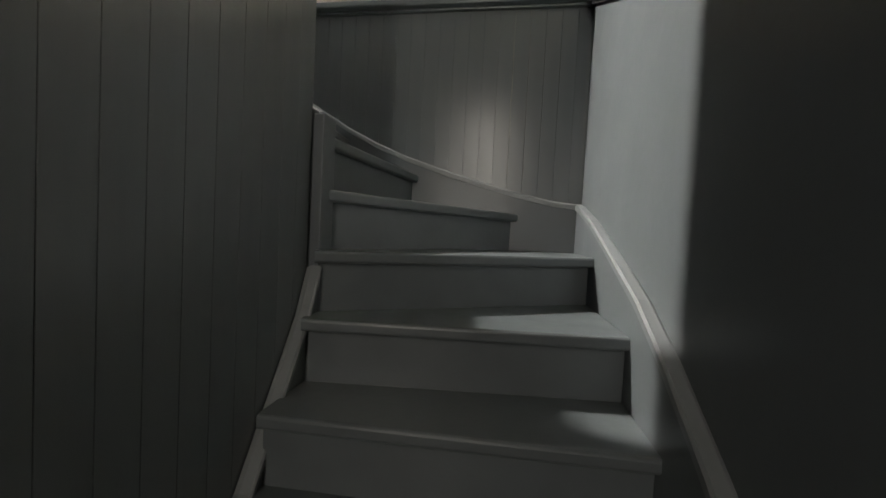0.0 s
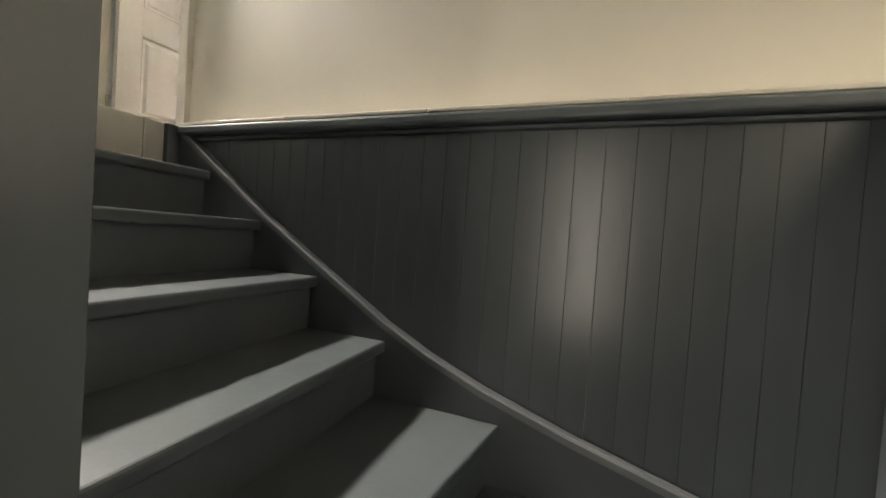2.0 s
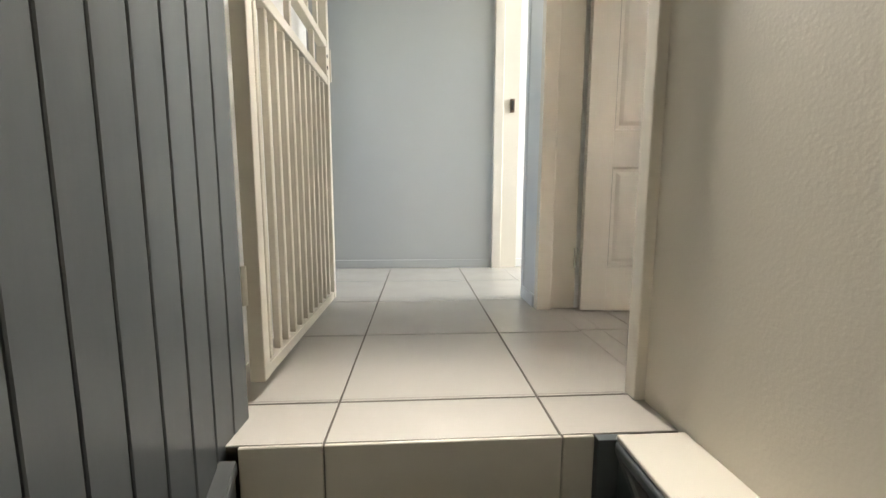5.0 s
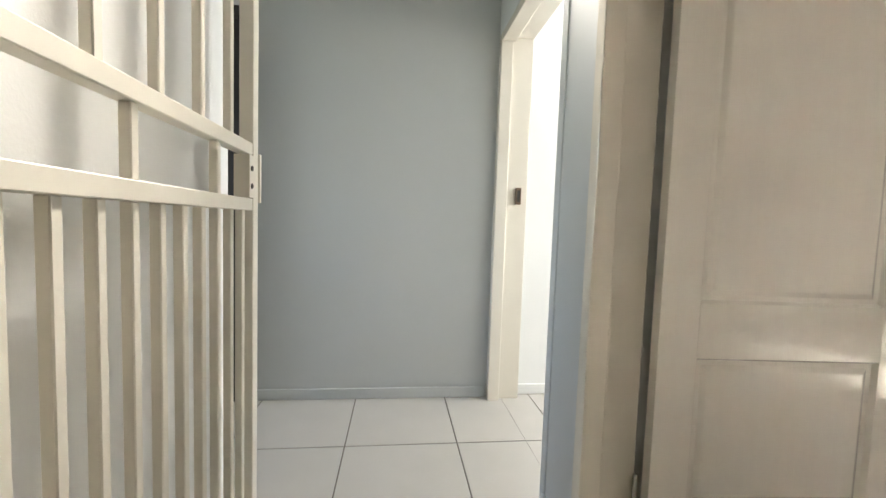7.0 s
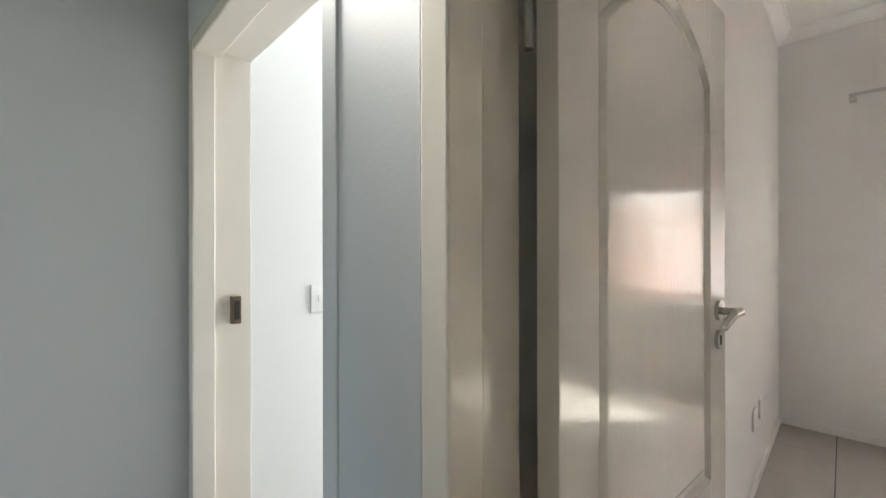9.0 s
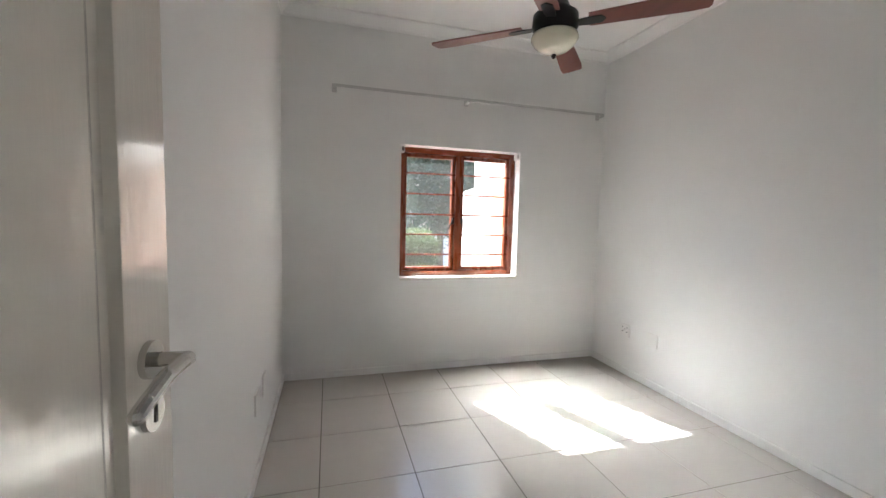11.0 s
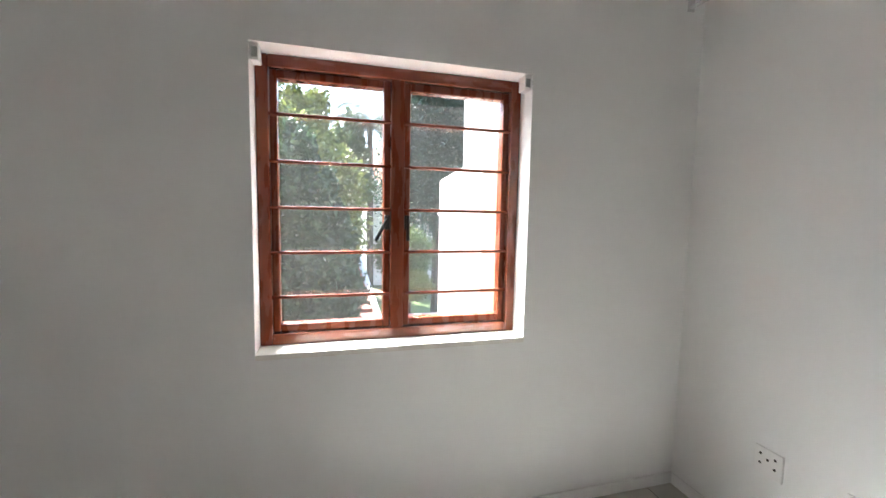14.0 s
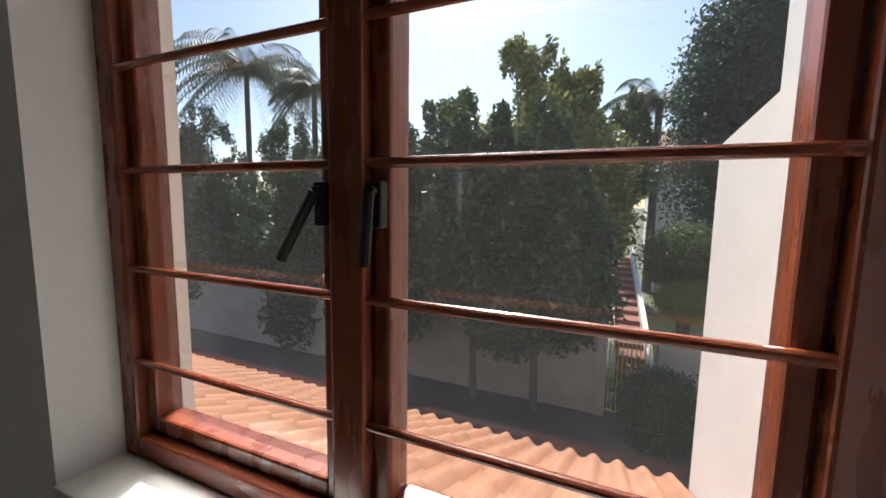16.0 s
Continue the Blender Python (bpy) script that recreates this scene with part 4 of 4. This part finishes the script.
def tree(x, y, top, rad, label, material, seed, count=6000, size=0.14, trunk=0.16, low=None):
    rng = np.random.default_rng(seed)
    t = thing("tree", (x, y, GROUND), label, "tree", "garden trees")
    low = GROUND + 1.6 if low is None else low
    bm = bmesh.new()
    rod(bm, (x, y, GROUND), (x + 0.1, y + 0.1, (low + top) / 2), trunk, 10, trunk * 0.5)
    clumps = []
    for k in range(13):
        u = (k + 0.5) / 13
        z = low + (top - low) * u
        w = rad * (1.0 - 0.75 * max(0, u - 0.35) / 0.65)
        a = rng.random() * 6.3
        q = (x + math.cos(a) * w * 0.55, y + math.sin(a) * w * 0.55, z)
        s = w * (0.45 + 0.25 * rng.random())
        clumps.append((q, (s, s, s * 1.1)))
        rod(bm, (x, y, GROUND + (z - GROUND) * 0.55), q, trunk * 0.3, 6, trunk * 0.1)
    # leading shoots that break the outline
    for k in range(16):
        u = 0.45 + 0.5 * rng.random()
        w = rad * (1.0 - 0.75 * max(0, u - 0.35) / 0.65)
        a = rng.random() * 6.3
        h = 0.35 + 0.35 * rng.random()
        clumps.append(((x + math.cos(a) * w * 0.8, y + math.sin(a) * w * 0.8, low + (top - low) * u + h * 0.7), (0.2, 0.2, h)))
    part("trunk", bm, M_BARK, t)
    crown_part("crown", clumps, count, size, material, t, seed + 50)


def cypress(x, y, top, rad, seed, count=9000, low=GROUND + 0.6):
    t = thing("cypress_tree", (x, y, GROUND), "tall dark conical cypress tree", "tree", "garden trees")
    bm = bmesh.new()
    rod(bm, (x, y, GROUND), (x, y, top - 1), 0.2, 10, 0.04)
    part("trunk", bm, M_BARK, t)
    clumps = []
    rng = np.random.default_rng(seed)
    for k in range(22):
        u = k / 21
        z = low + (top - low) * u
        r = rad * (1 - u) ** 0.75 + 0.12
        for j in range(3):
            a = rng.random() * 6.3
            clumps.append(((x + math.cos(a) * r * 0.45, y + math.sin(a) * r * 0.45, z), (r * 0.55, r * 0.55, r * 0.7 + 0.25)))
    crown_part("crown", clumps, count, 0.11, M_CYP, t, seed + 9)


def bush(x, y, z, r, rz, label, material, seed, count=4500, size=0.05):
    b = thing("bush", (x, y, GROUND), label, "bush", "garden bushes")
    bm = bmesh.new()
    rod(bm, (x, y, GROUND), (x, y, z), 0.07, 8)
    part("stem", bm, M_BARK, b)
    crown_part("crown", [((x, y, z), (r, r, rz)), ((x, y, z), (r * 0.85, r * 0.85, rz * 0.85))], count, size, material, b, seed)


cypress(19.0, -4.3, 12.0, 2.7, 1, 16000, low=2.4)
cypress(24.0, 17.3, 6.6, 1.3, 2, 5000)
cypress(27.0, 15.2, 5.6, 1.0, 3, 3000)
tree(16.8, 1.9, 6.1, 2.5, "tall yellow-green leafy tree by the wall", M_LEAFY, 11, 9000)
tree(15.4, 3.8, 4.3, 2.0, "mid-green leafy tree by the wall", M_LEAF, 12, 8000, low=-1.6)
tree(12.6, 0.55, 2.7, 1.4, "slender dark green tree before the wall", M_LEAFD, 13, 8000, trunk=0.09, low=-0.7)
tree(12.6, 1.9, 2.9, 1.5, "slender dark green tree before the wall", M_LEAFD, 23, 8000, trunk=0.09, low=-0.8)
tree(12.5, 3.7, 2.3, 1.5, "slender dark green tree before the wall", M_LEAFD, 24, 7000, trunk=0.08, low=-0.9)
tree(14.6, 5.0, 2.7, 1.6, "dense dark green tree over the wall", M_LEAFD, 14, 6000, low=-1.6)
tree(17.6, 0.6, 5.4, 1.7, "tall yellow-green leafy tree by the wall", M_LEAFY, 15, 6000, low=0.6)
tree(14.2, 8.0, 2.2, 1.9, "dense dark green tree over the wall", M_LEAFD, 16, 6000, low=-1.9)
tree(19.5, 11.0, 3.4, 2.4, "mid-green leafy tree by the wall", M_LEAF, 17, 6000, low=-1.6)
tree(21.0, 15.5, 5.6, 2.8, "mid-green leafy tree by the wall", M_LEAF, 21, 7000, low=-1.6)
tree(20.0, 20.5, 6.4, 2.8, "dense dark green tree over the wall", M_LEAFD, 22, 7000, low=-1.6)
tree(25.5, -0.9, 6.4, 1.6, "mid-green leafy tree by the wall", M_LEAF, 18, 5000, low=1.5)
tree(38.0, -9.0, 9.0, 3.6, "mid-green leafy tree by the wall", M_LEAF, 19, 6000, 0.2)
tree(14.1, 11.5, 2.6, 1.9, "dense dark green tree over the wall", M_LEAFD, 20, 5000, low=-1.9)
bush(15.4, -2.35, 0.2, 0.92, 0.8, "large rounded green shrub", M_LEAF, 31, 7000, 0.06)
bush(14.4, -2.35, -0.62, 0.68, 0.45, "clipped rounded topiary bush", M_LEAFY, 32, 7000, 0.035)
bush(12.2, -1.75, -2.15, 0.75, 0.7, "low dark shrub in shade", M_LEAFD, 33, 5000, 0.05)
bush(14.2, -4.6, -0.9, 0.9, 0.9, "large rounded green shrub", M_LEAF, 34, 5000, 0.06)


# palm
def palm(x, y, top, label, seed, count=26, length=3.0):
    rng = np.random.default_rng(seed)
    p = thing("palm_tree", (x, y, GROUND), label, "palm", "garden trees")
    bm = bmesh.new()
    rod(bm, (x, y, GROUND), (x, y, top), 0.22, 10, 0.16)
    part("trunk", bm, M_BARK, p)
    verts, faces = [], []
    for k in range(count):
        a, el = rng.random() * 6.3, -0.5 + rng.random() * 1.7
        d = np.array((math.cos(a), math.sin(a), 0))
        side = np.array((-d[1], d[0], 0))
        for j in range(22):
            u = (j + 1) / 22
            q = np.array((x, y, top)) + d * length * u * math.cos(el * 0.6) + np.array((0, 0, length * (u * math.sin(el) - 0.75 * u * u)))
            for s in (-1, 1):
                w = 0.8 * (1 - u * 0.6)
                e = q + side * s * w + d * 0.25 + np.array((0, 0, -0.5))
                i = len(verts)
                verts += [tuple(q), tuple(q + d * 0.08), tuple(e)]
                faces.append((i, i + 1, i + 2))
    me = bpy.data.meshes.new("fronds")
    me.from_pydata(verts, [], faces)
    me.materials.append(M_PALM)
    f = new("fronds", me)
    f.parent = p
    f.matrix_parent_inverse = p.matrix_basis.inverted()


palm(24.5, 22.5, 10.2, "tall grey-green feather palm", 41, 130, 5.0)
palm(25.0, 17.2, 8.6, "tall grey-green feather palm", 43, 60, 2.6)
palm(27.0, -2.3, 6.6, "tall grey-green feather palm", 42, 50)


# neighbouring houses
def house(name, x, y0, y1, depth, eave, ridge, windows, label):
    h = thing(name, (x, (y0 + y1) / 2, GROUND), label, "house")
    bm = bmesh.new()
    box(bm, x, x + depth, y0, y1, GROUND, eave)
    wl = part("wall", bm, M_PLASTER, h)
    bm = bmesh.new()
    xm = x + depth / 2
    prism(bm, [(x - 0.5, y0 - 0.4, eave - 0.1), (xm, y0 - 0.4, ridge), (x + depth + 0.5, y0 - 0.4, eave - 0.1), (xm, y0 - 0.4, ridge - 0.25)], (0, y1 - y0 + 0.8, 0))
    rf = part("roof", bm, M_ROOF, h, "terracotta tiled roof")
    n = int((y1 - y0 + 0.8) / 0.3)
    bm = bmesh.new()
    for k in range(n):
        yy = y0 - 0.4 + 0.3 * (k + 0.5)
        rod(bm, (x - 0.5, yy, eave - 0.08), (xm, yy, ridge + 0.02), 0.07, 6)
    part("tile_rolls", bm, M_ROOF, rf)
    for wy, wz in windows:
        bm = bmesh.new()
        box(bm, x - 0.02, x + 0.05, wy - 0.55, wy + 0.55, wz - 0.6, wz + 0.6)
        w = part("window", bm, M_PANE, h, "dark glazed window")
        bm = bmesh.new()
        for a, b, c, d in ((-0.6, 0.6, 0.55, 0.63), (-0.6, 0.6, -0.63, -0.55), (-0.6, -0.53, -0.55, 0.55), (0.53, 0.6, -0.55, 0.55), (-0.03, 0.03, -0.55, 0.55)):
            box(bm, x - 0.05, x + 0.01, wy + a, wy + b, wz + c, wz + d)
        part("window_frame", bm, M_PLASTER, w)


house("house", 34, 13, 24, 9, 3.1, 5.6, [(15, 1.5), (19, 1.5)], "pale house with a terracotta tiled roof")
house("house", 27, -14, -2.4, 9, 3.2, 5.8, [(-4.6, 0.9), (-6.4, 0.8), (-9, 0.8)], "white house with dark windows among trees")
